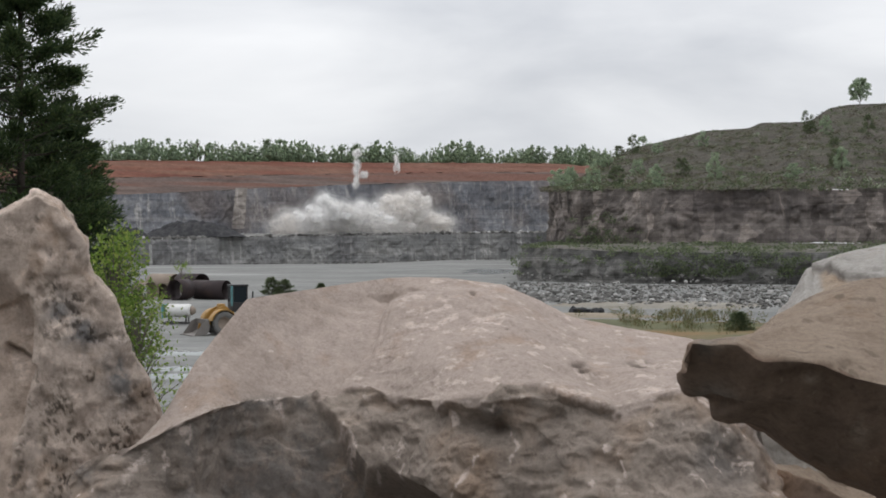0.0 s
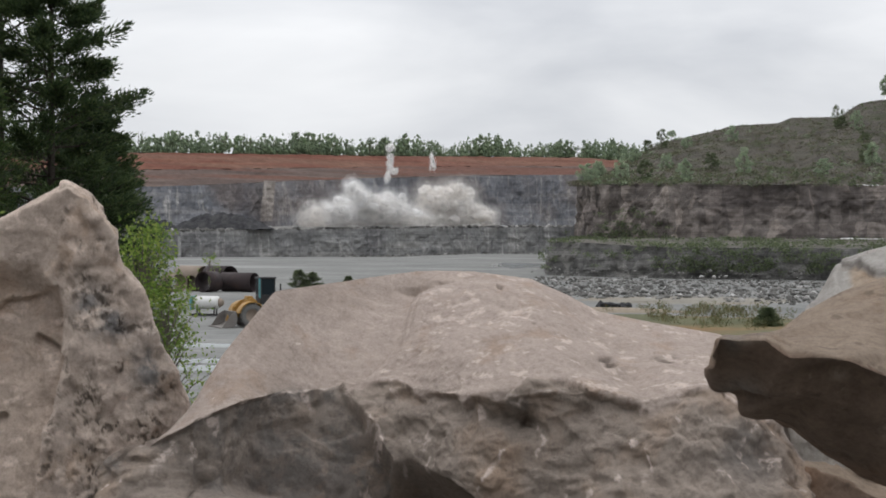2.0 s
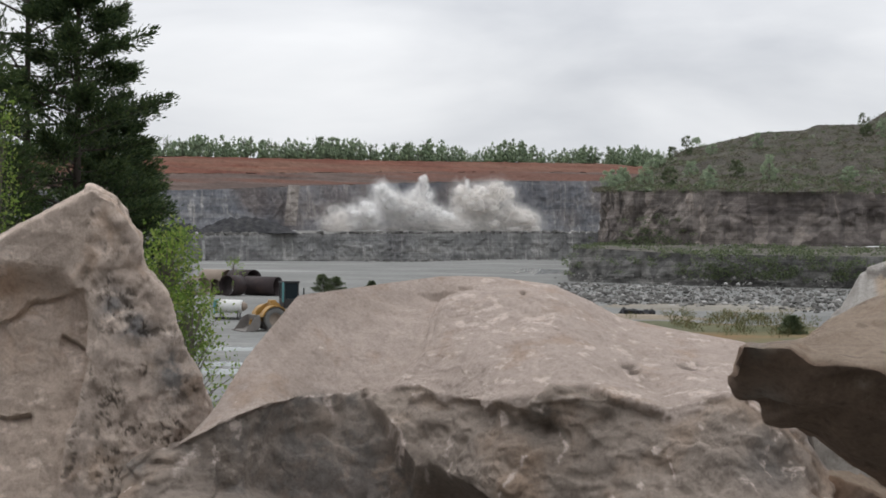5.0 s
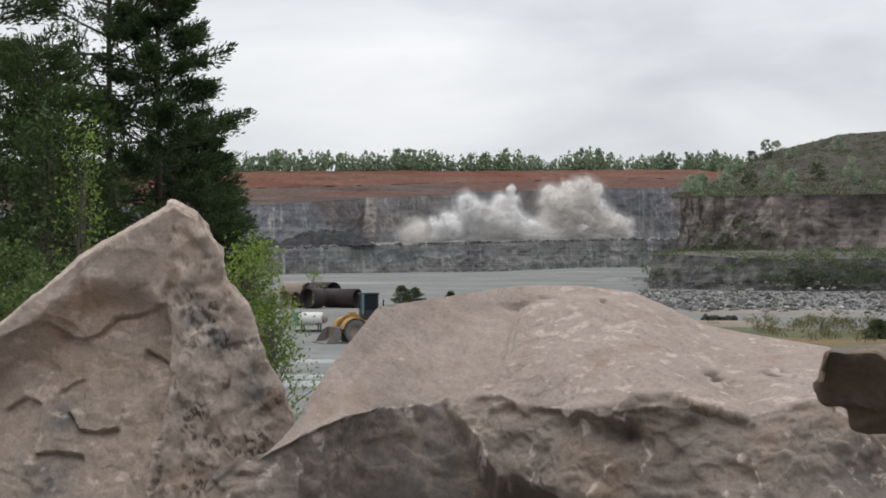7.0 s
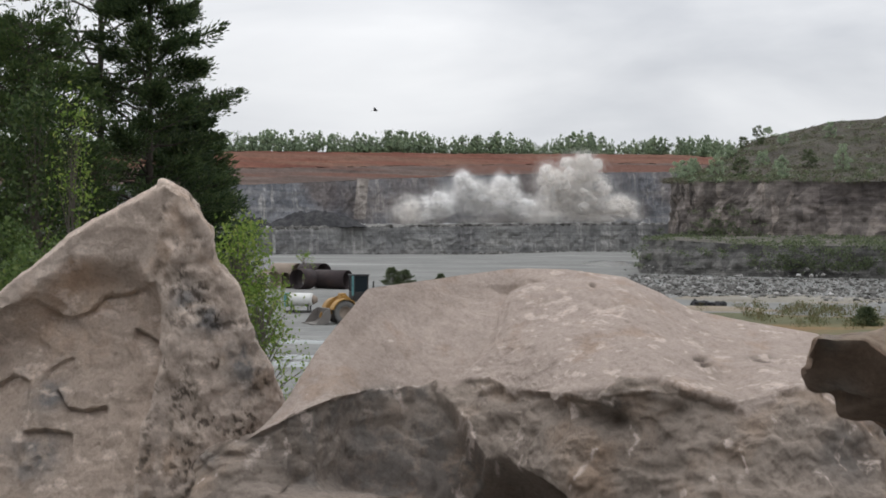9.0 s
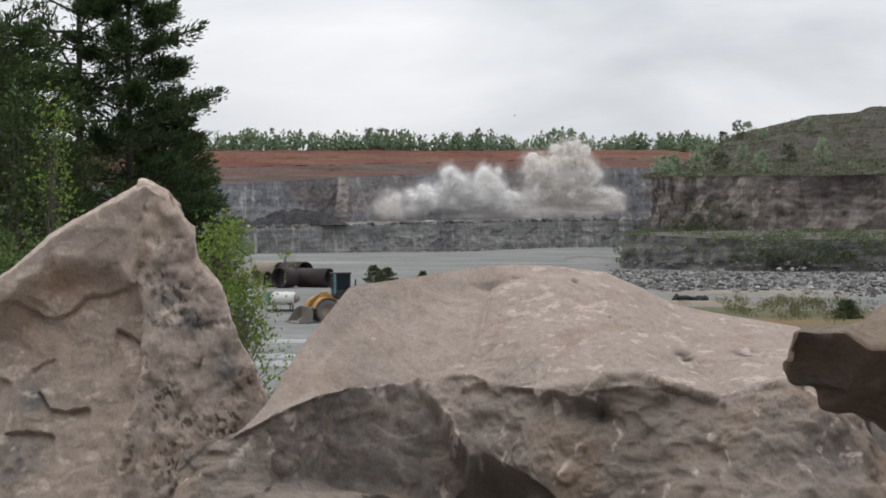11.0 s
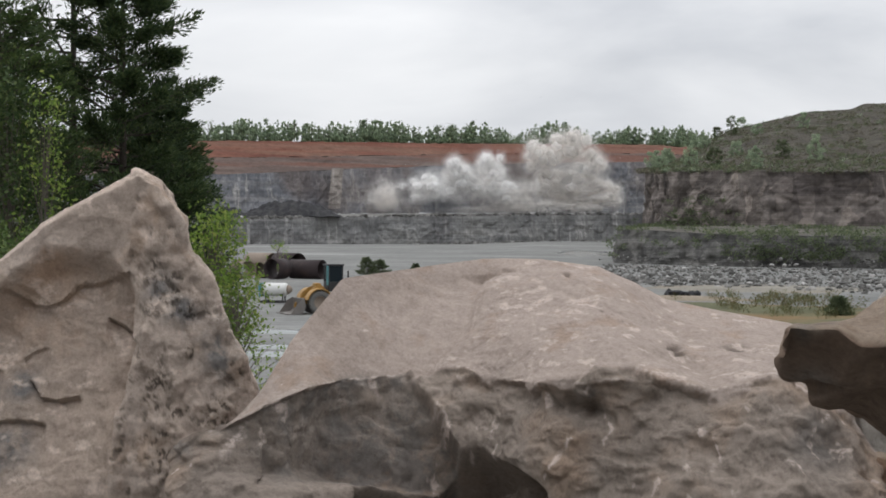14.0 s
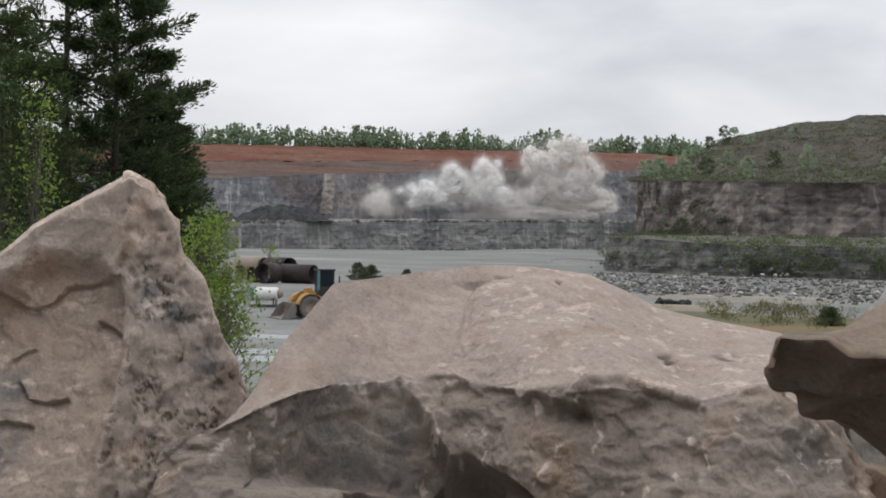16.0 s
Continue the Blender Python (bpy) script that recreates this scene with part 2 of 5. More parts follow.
CEDAR_LEAF = foliage("cedar_foliage", (0.032, 0.055, 0.028), (0.06, 0.092, 0.04), (0.105, 0.138, 0.058), 0.35)
SPRING_LEAF = foliage("spring_foliage", (0.12, 0.19, 0.04), (0.18, 0.275, 0.06), (0.29, 0.33, 0.10), 0.55)
MIXED_LEAF = foliage("woodland_foliage", (0.055, 0.09, 0.032), (0.092, 0.145, 0.046), (0.15, 0.19, 0.066), 0.4)
WOOD_LEAF = foliage("young_cedar_foliage", (0.032, 0.055, 0.022), (0.056, 0.09, 0.032), (0.10, 0.135, 0.046), 0.35)
# distant leaves: tones raised above leaf green, with air haze put into the colour
HAZED_LEAF = foliage("hazed_wood_foliage", (0.25, 0.315, 0.235), (0.31, 0.38, 0.28), (0.38, 0.455, 0.325), 0.6)
BUSH_LEAF = foliage("bush_foliage", (0.075, 0.095, 0.06), (0.115, 0.145, 0.085), (0.165, 0.19, 0.105), 0.5)
ALGAE = soil("green_brown_pond_bed", ((0.075, 0.078, 0.042), (0.105, 0.107, 0.062), (0.14, 0.125, 0.072)), 0.12, 0.3, 0.05, (0.22, 0.125, 0.06), 0.8, 0.46, 0.56)
SAND = soil("tan_sand", ((0.16, 0.145, 0.12), (0.21, 0.195, 0.165), (0.25, 0.235, 0.20)), 0.15, 0.4, 0.05, (0.26, 0.19, 0.12), 0.5)
BRUSH = foliage("dry_brush", (0.085, 0.075, 0.06), (0.125, 0.112, 0.088), (0.15, 0.15, 0.10), 0.35)
REED = foliage("dry_reed", (0.13, 0.095, 0.05), (0.13, 0.125, 0.06), (0.09, 0.115, 0.05), 0.3)
CEDAR_BARK = plain("dark_cedar_bark", (0.045, 0.036, 0.03), (0.08, 0.066, 0.055), 12, 0.95, 0, 0.8, 0.02)
BARK = plain("grey_brown_bark", (0.10, 0.08, 0.065), (0.17, 0.15, 0.13), 12, 0.95, 0, 0.8, 0.02)
YELLOW = plain("machine_yellow_paint", (0.34, 0.19, 0.045), (0.27, 0.155, 0.045), 2.5, 0.5, 0, 0.15, 0.01)
BLACK = plain("black_painted_steel", (0.02, 0.02, 0.022), (0.035, 0.034, 0.033), 3, 0.5, 0, 0.1)
RUBBER = plain("dusty_rubber", (0.10, 0.098, 0.094), (0.17, 0.165, 0.155), 4, 0.95, 0, 0.4, 0.02)
STEEL = plain("worn_bucket_steel", (0.14, 0.125, 0.115), (0.22, 0.205, 0.19), 2, 0.6, 0.4, 0.3, 0.01)
RUST = plain("rusty_dark_steel", (0.026, 0.02, 0.021), (0.048, 0.035, 0.035), 1.2, 0.75, 0.2, 0.4, 0.02, 0.3, (0.10, 0.055, 0.04), 0.4)
RUST_TAN = plain("pale_rusty_steel", (0.20, 0.16, 0.125), (0.27, 0.22, 0.18), 1.5, 0.8, 0.1, 0.4, 0.02, 0.3, (0.16, 0.08, 0.05), 0.5)
RUST_OLIVE = plain("olive_rusty_steel", (0.085, 0.07, 0.05), (0.12, 0.10, 0.07), 1.4, 0.8, 0.1, 0.4, 0.02, 0.3, (0.09, 0.045, 0.03), 0.5)
WHITE = plain("chalky_white_paint", (0.62, 0.62, 0.60), (0.48, 0.48, 0.46), 3, 0.6, 0, 0.1, 0.01, 0.3, (0.16, 0.085, 0.055), 0.95)
TEAL = plain("teal_paint", (0.10, 0.26, 0.27), (0.07, 0.20, 0.21), 3, 0.6)
RED = plain("faded_red_paint", (0.42, 0.10, 0.07), (0.34, 0.09, 0.06), 3, 0.6)
GLASS_DARK, _n, _l, _b = nodes_of("dark_cab_glass", 0.25, 0, 0.12)
_b.inputs["Base Color"].default_value = (0.012, 0.018, 0.022, 1)
WATER, _n, _l, _b = nodes_of("shallow_pit_water", 0.12, 0, 0.5)
_b.inputs["Base Color"].default_value = (0.20, 0.215, 0.205, 1)
bump_of(_n, _l, _b, noise_of(_n, _l, coords(_n, _l, (0.3, 1.0, 1.0)), 1.5, 4), 0.12, 0.05)


def dust_material(name, tone, thin, thick):
    """Airborne dust: pale, lit through, and more or less dense from lump to lump."""
    m, n, l, s = nodes_of(name, 1.0, 0, 0.0)
    col = blend(n, l, tone, tuple(x * 0.95 for x in tone), noise_of(n, l, coords(n, l), 0.12, 5))
    l.new(col, s.inputs["Base Color"])
    tr, mx = n.new("ShaderNodeBsdfTranslucent"), n.new("ShaderNodeMixShader")
    l.new(col, tr.inputs["Color"])
    mx.inputs["Fac"].default_value = 0.5
    l.new(s.outputs["BSDF"], mx.inputs[1])
    l.new(tr.outputs["BSDF"], mx.inputs[2])
    clear, veil = n.new("ShaderNodeBsdfTransparent"), n.new("ShaderNodeMixShader")
    g = n.new("ShaderNodeNewGeometry")
    l.new(ramp_of(n, l, g.outputs["Random Per Island"], [(0.0, (thin,) * 3), (1.0, (thick,) * 3)]), veil.inputs["Fac"])
    l.new(clear.outputs["BSDF"], veil.inputs[1])
    l.new(mx.outputs["Shader"], veil.inputs[2])
    l.new(veil.outputs["Shader"], n["Material Output"].inputs["Surface"])
    return m


DUST = dust_material("pale_rock_dust", (0.97, 0.965, 0.955), 0.45, 0.8)
DUST_TAN = dust_material("tan_rock_dust", (0.92, 0.895, 0.865), 0.35, 0.7)
HAZE = dust_material("thin_rock_dust", (0.94, 0.925, 0.905), 0.04, 0.12)
CLOTS = dust_material("pale_dust_clots", (0.93, 0.918, 0.905), 1.0, 1.0)
CLOTS_TAN = dust_material("tan_dust_clots", (0.89, 0.862, 0.83), 1.0, 1.0)


# ---- mesh helpers ----
def mesh_of(name, verts, faces, material, smooth=False):
    me = bpy.data.meshes.new(name)
    me.from_pydata([tuple(v) for v in verts], [], [tuple(f) for f in faces])
    me.materials.append(material)
    if smooth:
        me.shade_smooth()
    me.update()
    return me


def part(name, bm, material, parent=None, label="", smooth=False):
    me = bpy.data.meshes.new(name)
    bm.to_mesh(me)
    bm.free()
    me.materials.append(material)
    if smooth:
        me.shade_smooth()
    ob = new(name, me)
    ob.parent = parent
    return tagged(ob, label)


def box(size, at=(0, 0, 0), bevel=0.02, turn=(0, 0, 0)):
    bm = bmesh.new()
    bmesh.ops.create_cube(bm, size=1, matrix=pose(*at, *turn) @ Matrix.Diagonal((*size, 1)))
    if bevel:
        bmesh.ops.bevel(bm, geom=bm.edges[:], offset=min(bevel, min(size) * 0.4), segments=2, affect="EDGES", profile=0.6)
    return bm


def join(*bms):
    out = bmesh.new()
    for b in bms:
        me = bpy.data.meshes.new("piece")
        b.to_mesh(me)
        b.free()
        out.from_mesh(me)
        bpy.data.meshes.remove(me)
    return out


def lathe(profile, m=Matrix(), steps=32, closed=True):
    """A turned shape about its own z axis from (radius, z) pairs."""
    bm = bmesh.new()
    rings = []
    for k in range(steps):
        a = math.tau * k / steps
        rings.append([bm.verts.new(m @ Vector((r * math.cos(a), r * math.sin(a), z))) for r, z in profile])
    for k in range(steps):
        a, b = rings[k], rings[(k + 1) % steps]
        for i in range(len(profile) - 1 + (1 if closed else 0)):
            j = (i + 1) % len(profile)
            bm.faces.new((a[i], b[i], b[j], a[j]))
    bmesh.ops.remove_doubles(bm, verts=bm.verts[:], dist=1e-4)
    bmesh.ops.recalc_face_normals(bm, faces=bm.faces[:])
    return bm


def slab(outline, thick, m=Matrix(), bevel=0.02):
    """An outline in x and z, given thickness along y."""
    bm = bmesh.new()
    f = bm.faces.new([bm.verts.new((x, -thick / 2, z)) for x, z in outline])
    r = bmesh.ops.extrude_face_region(bm, geom=[f])
    bmesh.ops.translate(bm, verts=[v for v in r["geom"] if isinstance(v, bmesh.types.BMVert)], vec=(0, thick, 0))
    bmesh.ops.recalc_face_normals(bm, faces=bm.faces[:])
    if bevel:
        bmesh.ops.bevel(bm, geom=bm.edges[:], offset=bevel, segments=2, affect="EDGES")
    bmesh.ops.transform(bm, matrix=m, verts=bm.verts[:])
    return bm


def tube(points, radii, sides=7):
    """A tapered limb along points."""
    verts, faces = [], []
    for k, (p, r) in enumerate(zip(points, radii)):
        p = Vector(p)
        ahead = Vector(points[min(k + 1, len(points) - 1)]) - Vector(points[max(k - 1, 0)])
        q = ahead.to_track_quat("Z", "Y")
        for i in range(sides):
            a = math.tau * i / sides
            verts.append(p + q @ Vector((r * math.cos(a), r * math.sin(a), 0)))
        if k:
            for i in range(sides):
                j = (i + 1) % sides
                faces.append(((k - 1) * sides + i, (k - 1) * sides + j, k * sides + j, k * sides + i))
    return verts, faces


def merge(*sets):
    verts, faces = [], []
    for v, f in sets:
        o = len(verts)
        verts.extend(v)
        faces.extend(tuple(i + o for i in q) for q in f)
    return verts, faces


def leaves(centres, rng, count, spread, size, droop=0.0, slim=0.55):
    """Many small single leaves scattered round each centre; returns verts and faces."""
    centres = np.asarray(centres, float)
    c = np.repeat(centres, count, axis=0)
    d = rng.normal(size=c.shape)
    d /= np.linalg.norm(d, axis=1)[:, None] + 1e-9
    sp = np.asarray(spread, float)
    c = c + d * (rng.random((len(c), 1)) ** 0.5) * sp
    a = rng.normal(size=c.shape)
    a[:, 2] -= droop
    a /= np.linalg.norm(a, axis=1)[:, None]
    b = np.cross(a, rng.normal(size=c.shape))
    b /= np.linalg.norm(b, axis=1)[:, None] + 1e-9
    s = size * (0.6 + 0.8 * rng.random((len(c), 1)))
    v = np.stack([c - a * s, c + b * s * slim, c + a * s, c - b * s * slim], axis=1).reshape(-1, 3)
    k = np.arange(len(c))[:, None] * 4
    return v.tolist(), (k + np.arange(4)[None]).tolist()


def along(stations, count):
    """Evenly spaced rows between the stations of a line, by length in plan."""
    s = np.array(stations, float)
    run = np.r_[0, np.cumsum(np.hypot(np.diff(s[:, 0]), np.diff(s[:, 1])))]
    u = np.linspace(0, run[-1], count)
    return np.stack([np.interp(u, run, s[:, k]) for k in range(s.shape[1])], axis=1), u


def grid_faces(nu, nv):
    i = np.arange(nu - 1)[:, None] * nv + np.arange(nv - 1)[None]
    return np.stack([i, i + nv, i + nv + 1, i + 1], axis=-1).reshape(-1, 4).tolist()


# ---- rock relief ----
def hashed(i, j, k, seed):
    """Three even numbers in -1..1 for each lattice corner."""
    h = i.astype(np.uint32) * np.uint32(0x9E3779B1) ^ j.astype(np.uint32) * np.uint32(0x85EBCA77) ^ k.astype(np.uint32) * np.uint32(0xC2B2AE3D) ^ np.uint32(seed * 7919 + 13)
    for turn, by in ((15, 0x2C1B3C6D), (12, 0x297A2D39)):
        h ^= h >> np.uint32(turn)
        h = h * np.uint32(by)
    h ^= h >> np.uint32(15)
    return np.stack([(h & np.uint32(1023)), (h >> np.uint32(10)) & np.uint32(1023), (h >> np.uint32(20)) & np.uint32(1023)], axis=-1) / 511.5 - 1


def wave(p, seed):
    """Smooth noise, about -1..1, at many points at once."""
    base = np.floor(p).astype(np.int64)
    f = p - base
    w = f * f * f * (f * (f * 6 - 15) + 10)
    total = 0
    for x in (0, 1):
        for y in (0, 1):
            for z in (0, 1):
                g = hashed(base[:, 0] + x, base[:, 1] + y, base[:, 2] + z, seed)
                dot = g[:, 0] * (f[:, 0] - x) + g[:, 1] * (f[:, 1] - y) + g[:, 2] * (f[:, 2] - z)
                total = total + dot * (w[:, 0] if x else 1 - w[:, 0]) * (w[:, 1] if y else 1 - w[:, 1]) * (w[:, 2] if z else 1 - w[:, 2])
    return total * 1.5


def rough(p, seed, octaves=5, gain=0.5):
    total, size = 0, 1.0
    for k in range(octaves):
        total = total + size * wave(p * 2.03 ** k + 17.3 * k, seed + k)
        size *= gain
    return total


def facets(p, seed, sharp=9.0):
    """Flat chips at random tilts that meet in edges."""
    base = np.floor(p).astype(np.int64)
    f = p - base
    total, weight = 0, 1e-9
    for x in (-1, 0, 1):
        for y in (-1, 0, 1):
            for z in (-1, 0, 1):
                h = hashed(base[:, 0] + x, base[:, 1] + y, base[:, 2] + z, seed)
                off = f - np.array((x, y, z)) - 0.5 - 0.45 * h
                w = np.exp(-sharp * np.sqrt((off ** 2).sum(axis=1)))
                tilt = hashed(base[:, 0] + x, base[:, 1] + y, base[:, 2] + z, seed + 101)
                total = total + w * ((off * tilt).sum(axis=1) + 0.5 * tilt[:, 0] * tilt[:, 1])
                weight = weight + w
    return total / weight


def steps(h, sharp=0.3):
    """Heights broken into small terraces."""
    f = np.floor(h)
    return f + eased_step((h - f - 0.5) / sharp + 0.5)


def eased_step(a):
    a = np.clip(a, 0, 1)
    return a * a * (3 - 2 * a)


def under(line, a, b):
    """How far below a line of (sideways, upward) points a place lies, and how surely it lies within the line's ends."""
    x, y = zip(*line)
    return np.interp(a, x, y) - b, eased_step((a - x[0]) / 5 + 0.5) * eased_step((x[-1] - a) / 5 + 0.5)


def beside(line, a, b):
    """How far left of an upright line a place lies."""
    x, y = zip(*sorted(line, key=lambda q: q[1]))
    return np.interp(b, y, x) - a


def away(line, a, b):
    """Distance from a line of points."""
    best = np.full(a.shape, 1e9)
    for (x0, y0), (x1, y1) in zip(line, line[1:]):
        t = np.clip(((a - x0) * (x1 - x0) + (b - y0) * (y1 - y0)) / ((x1 - x0) ** 2 + (y1 - y0) ** 2), 0, 1)
        best = np.minimum(best, np.hypot(a - x0 - t * (x1 - x0), b - y0 - t * (y1 - y0)))
    return best


def spots(places, a, b):
    """Soft spots: sideways, upward, width, height."""
    return sum(np.exp(-((a - x) / w) ** 2 - ((b - y) / h) ** 2) for x, y, w, h in places)


def strip(low, high, nv, uneven, blocky, step, seed, tall=0.6):
    """A rock face between two lines of points, broken into buttresses, blocks and ledges."""
    nu = len(low)
    v = np.linspace(0, 1, nv)
    p = low[:, None, :] * (1 - v[None, :, None]) + high[:, None, :] * v[None, :, None]
    t = np.gradient(low[:, :2], axis=0)
    nrm = np.stack([t[:, 1], -t[:, 0]], axis=1)
    nrm /= np.linalg.norm(nrm, axis=1)[:, None] + 1e-9
    if uneven:
        k = int(seed * 10)
        q = p.reshape(-1, 3)
        d = uneven * 1.3 * rough(q * (0.07, 0.07, 0.03), k, 4) + uneven * 0.4 * rough(q * (0.5, 0.5, 0.4), k + 9, 3)
        if blocky:
            w = q + 0.5 * step * np.stack([wave(q / (2 * step), k + n) for n in (21, 22, 23)], axis=1)
            size = np.array((step, step, step * tall))
            d += blocky * (2.2 * facets(w / (3.2 * size), k + 30, 14) + 1.3 * facets(w / (1.3 * size), k + 40, 14))
        edge = np.minimum(1.0, 0.25 + 2.0 * np.minimum(v, 1 - v))
        d = d.reshape(nu, nv) * edge[None]
        p[..., :2] += nrm[:, None, :] * d[..., None]
        rim = 0.25 * uneven * wave(q * 0.2, k + 7).reshape(nu, nv)
        p[:, 0, 2] += rim[:, 0]
        p[:, -1, 2] += rim[:, -1]
    return p.reshape(-1, 3).tolist(), grid_faces(nu, nv)


def setting(name, verts, faces, material, label, smooth=True, parent=None):
    ob = new(name, mesh_of(name, verts, faces, material, smooth))
    ob.parent = parent
    return tagged(ob, label, "", "", "" if parent else "structure")


# ---- ground ----
def floor_height(x, y):
    """The pit floor: nearly level, sinking a little towards the far left; a mound under the viewer."""
    far = min(1.0, max(0.0, (y - 260) / 260))
    z = far * (-3.7 + 4.9 * min(1.0, max(0.0, (x + 125) / 125)))
    mound = 4.55 * (1 - smooth_step((y - 7.5) / 24)) * (1 - smooth_step((abs(x + 2) - 16) / 30))
    bank = 3.4 * smooth_step((-x - 3.0 - 0.1 * y) / 6) * (1 - smooth_step((y - 14) / 40))
    z = max(z, mound, bank)
    if y > 30:
        z += 0.25 * noise.noise(Vector((x * 0.03, y * 0.03, 3)))
    else:
        z += 0.12 * noise.fractal(Vector((x * 0.5, y * 0.5, 1)), 0.8, 2, 4) * (1 if y > 8 else 0.4)
    return z


def smooth_step(a):
    a = min(1.0, max(0.0, a))
    return a * a * (3 - 2 * a)


def build_ground():
    xs = np.concatenate([-np.geomspace(4000, 60, 26), np.linspace(-56, -14, 22), np.linspace(-13, 13, 66), np.linspace(14, 56, 22), np.geomspace(60, 4000, 26)])
    ys = np.concatenate([-np.geomspace(4000, 30, 14), np.linspace(-25, 0, 8), np.linspace(1, 40, 100), np.linspace(42, 300, 110), np.geomspace(305, 4500, 40)])
    verts = [(x, y, floor_height(x, y)) for x in xs for y in ys]
    g = setting("ground", verts, grid_faces(len(xs), len(ys)), PIT_FLOOR, "grey compacted quarry floor with a mound in the foreground")
    return g


build_ground()


def build_unseen_bank():
    """An unseen earth bank, added behind the viewer to dim the boulder fronts."""
    verts = []
    for i in range(60):
        for j in range(16):
            x, f = -90 + 180 * i / 59, j / 15
            y = -7 - 9 * f - 0.004 * x * x
            verts.append((x, y, 4.2 + 11 * smooth_step(f) + 0.5 * noise.noise(Vector((x * 0.2, f * 4, 0)))))
    setting("bank", verts, grid_faces(60, 16), HILL_SOIL, "unseen earth bank added to close the place behind and cut light")


build_unseen_bank()

# ---- far quarry face: x, y, heights of floor, bench edge, bench back, face top, soil top ----
FAR = [
    (-234.5, 470, -3.7, 8.4, 10.2, 25.5, 43), (-171.4, 490, -3.8, 8.9, 10.8, 26.7, 44.3), (-143.1, 505, -3.8, 9.1, 11.2, 27.7, 45.2),
    (-116.2, 525, -3.6, 9.7, 11.6, 29, 46.5), (-83, 550, -2.2, 11, 12.8, 32, 47.6), (-44.6, 585, -0.3, 12, 13.7, 35.6, 49.3),
    (4.1, 620, 1.1, 13.2, 14.4, 38.8, 51.5), (46.7, 640, 0.9, 13.9, 14.9, 40.4, 52.5), (85.8, 655, 0.8, 14.1, 15.1, 41.2, 51),
    (171, 670, 0.6, 14.3, 15.3, 41.9, 51.9),
]
RIGHT_LOW = [
    (55.5, 620, -1.5, 7), (28, 420, -1.2, 6.7), (14.2, 256, -0.3, 6.5), (22.4, 250, -0.4, 6.2), (35, 244, -0.5, 5.6),
    (50.9, 238, -0.4, 5.6), (75.4, 232, -0.4, 5.6), (108.7, 225, -0.4, 5.6),
]
RIGHT_UP = [
    (73.2, 640, 12.3, 35.6), (43.1, 460, 9.4, 27), (25.2, 330, 7.4, 20.6), (27.3, 305, 7.3, 19.5), (41.3, 288, 7.4, 18.9),
    (59.9, 280, 7.4, 18.6), (88.4, 272, 7.4, 18.3), (126.6, 262, 7.4, 17.8),
]
CREST = [
    (27.7, 22), (37.5, 25.3), (48.5, 30.5), (54, 34.6), (61.3, 38.8), (74, 41.6), (85, 44.3), (98.6, 45.2), (103.2, 47), (117.8, 47),
    (124.2, 51.4), (130.6, 52.7), (143, 53.2), (167, 54.5), (203.5, 52),
]


def pushed(a, back, z):
    """The line a moved away from the viewer by back metres, at the heights z."""
    k = 1 + back / a[:, 1]
    return np.stack([a[:, 0] * k, a[:, 1] + back, z], axis=1)


def build_far_wall():
    a, u = along(FAR, 760)
    wall = new("quarry_wall_far")
    tagged(wall, "stepped grey limestone quarry face under red clay overburden", "", "", "structure")
    base, edge = pushed(a, 0, a[:, 2] - 1.5), pushed(a, 2, a[:, 3])
    setting("lower_face", *strip(base, edge, 22, 0.9, 0.35, 2.4, 3.1), LOW_CLIFF, "grey lower bench face with drill streaks", False, wall)
    back = pushed(a, 38, a[:, 4])
    setting("bench", *strip(edge, back, 10, 0.3, 0, 6, 9.0), BENCH_SOIL, "pale dusty bench", True, wall)
    run, _ = along([(-112.3, 521.7, -3.0), (-111.2, 522.2, -3.0)], 8)
    spout = run + np.array((-0.6, 1.6, 11.0))
    setting("runoff", *strip(run, spout, 22, 0.7, 0.2, 1.2, 3.0), RUNOFF, "pale runoff streak down the lower face", True, wall)
    top = pushed(a, 42, a[:, 5])
    setting("upper_face", *strip(back, top, 26, 1.4, 0.4, 3.2, 5.2, 1.5), GREY_CLIFF, "blue-grey upper face with pale and brown stains", False, wall)
    ledge = pushed(a, 52, a[:, 5] + 0.4)
    setting("ledge", *strip(top, ledge, 4, 0.3, 0, 6, 2.0), BENCH_SOIL, "narrow pale ledge", True, wall)
    rim = pushed(a, 95, a[:, 6])
    shelf = ledge * 0.52 + rim * 0.48
    setting("clay_slope", *strip(ledge, shelf, 10, 1.6, 0.7, 9, 8.3), BROWN_SOIL, "brown weathered clay slope", True, wall)
    setting("soil_slope", *strip(shelf, rim, 12, 1.6, 0.5, 12, 8.9), RED_SOIL, "red clay slope of stripped overburden", True, wall)
    pillar, _ = along([(-89.6, 584, 15.0), (-84.8, 586.5, 15.0)], 24)
    cap = pillar + np.array((0.2, 3.5, 17.5))
    setting("rock_pillar", *strip(pillar + np.array((-0.5, -1.5, 0)), cap, 24, 0.5, 0.5, 2.2, 4.0), PALE_FACE, "fresh pale rock scar on the face", False, wall)
    land = pushed(a, 2600, a[:, 6] + 12)
    setting("plateau", *strip(rim, land, 24, 0.0, 0, 6, 1.0), HILL_SOIL, "wooded land above the quarry", True, wall)


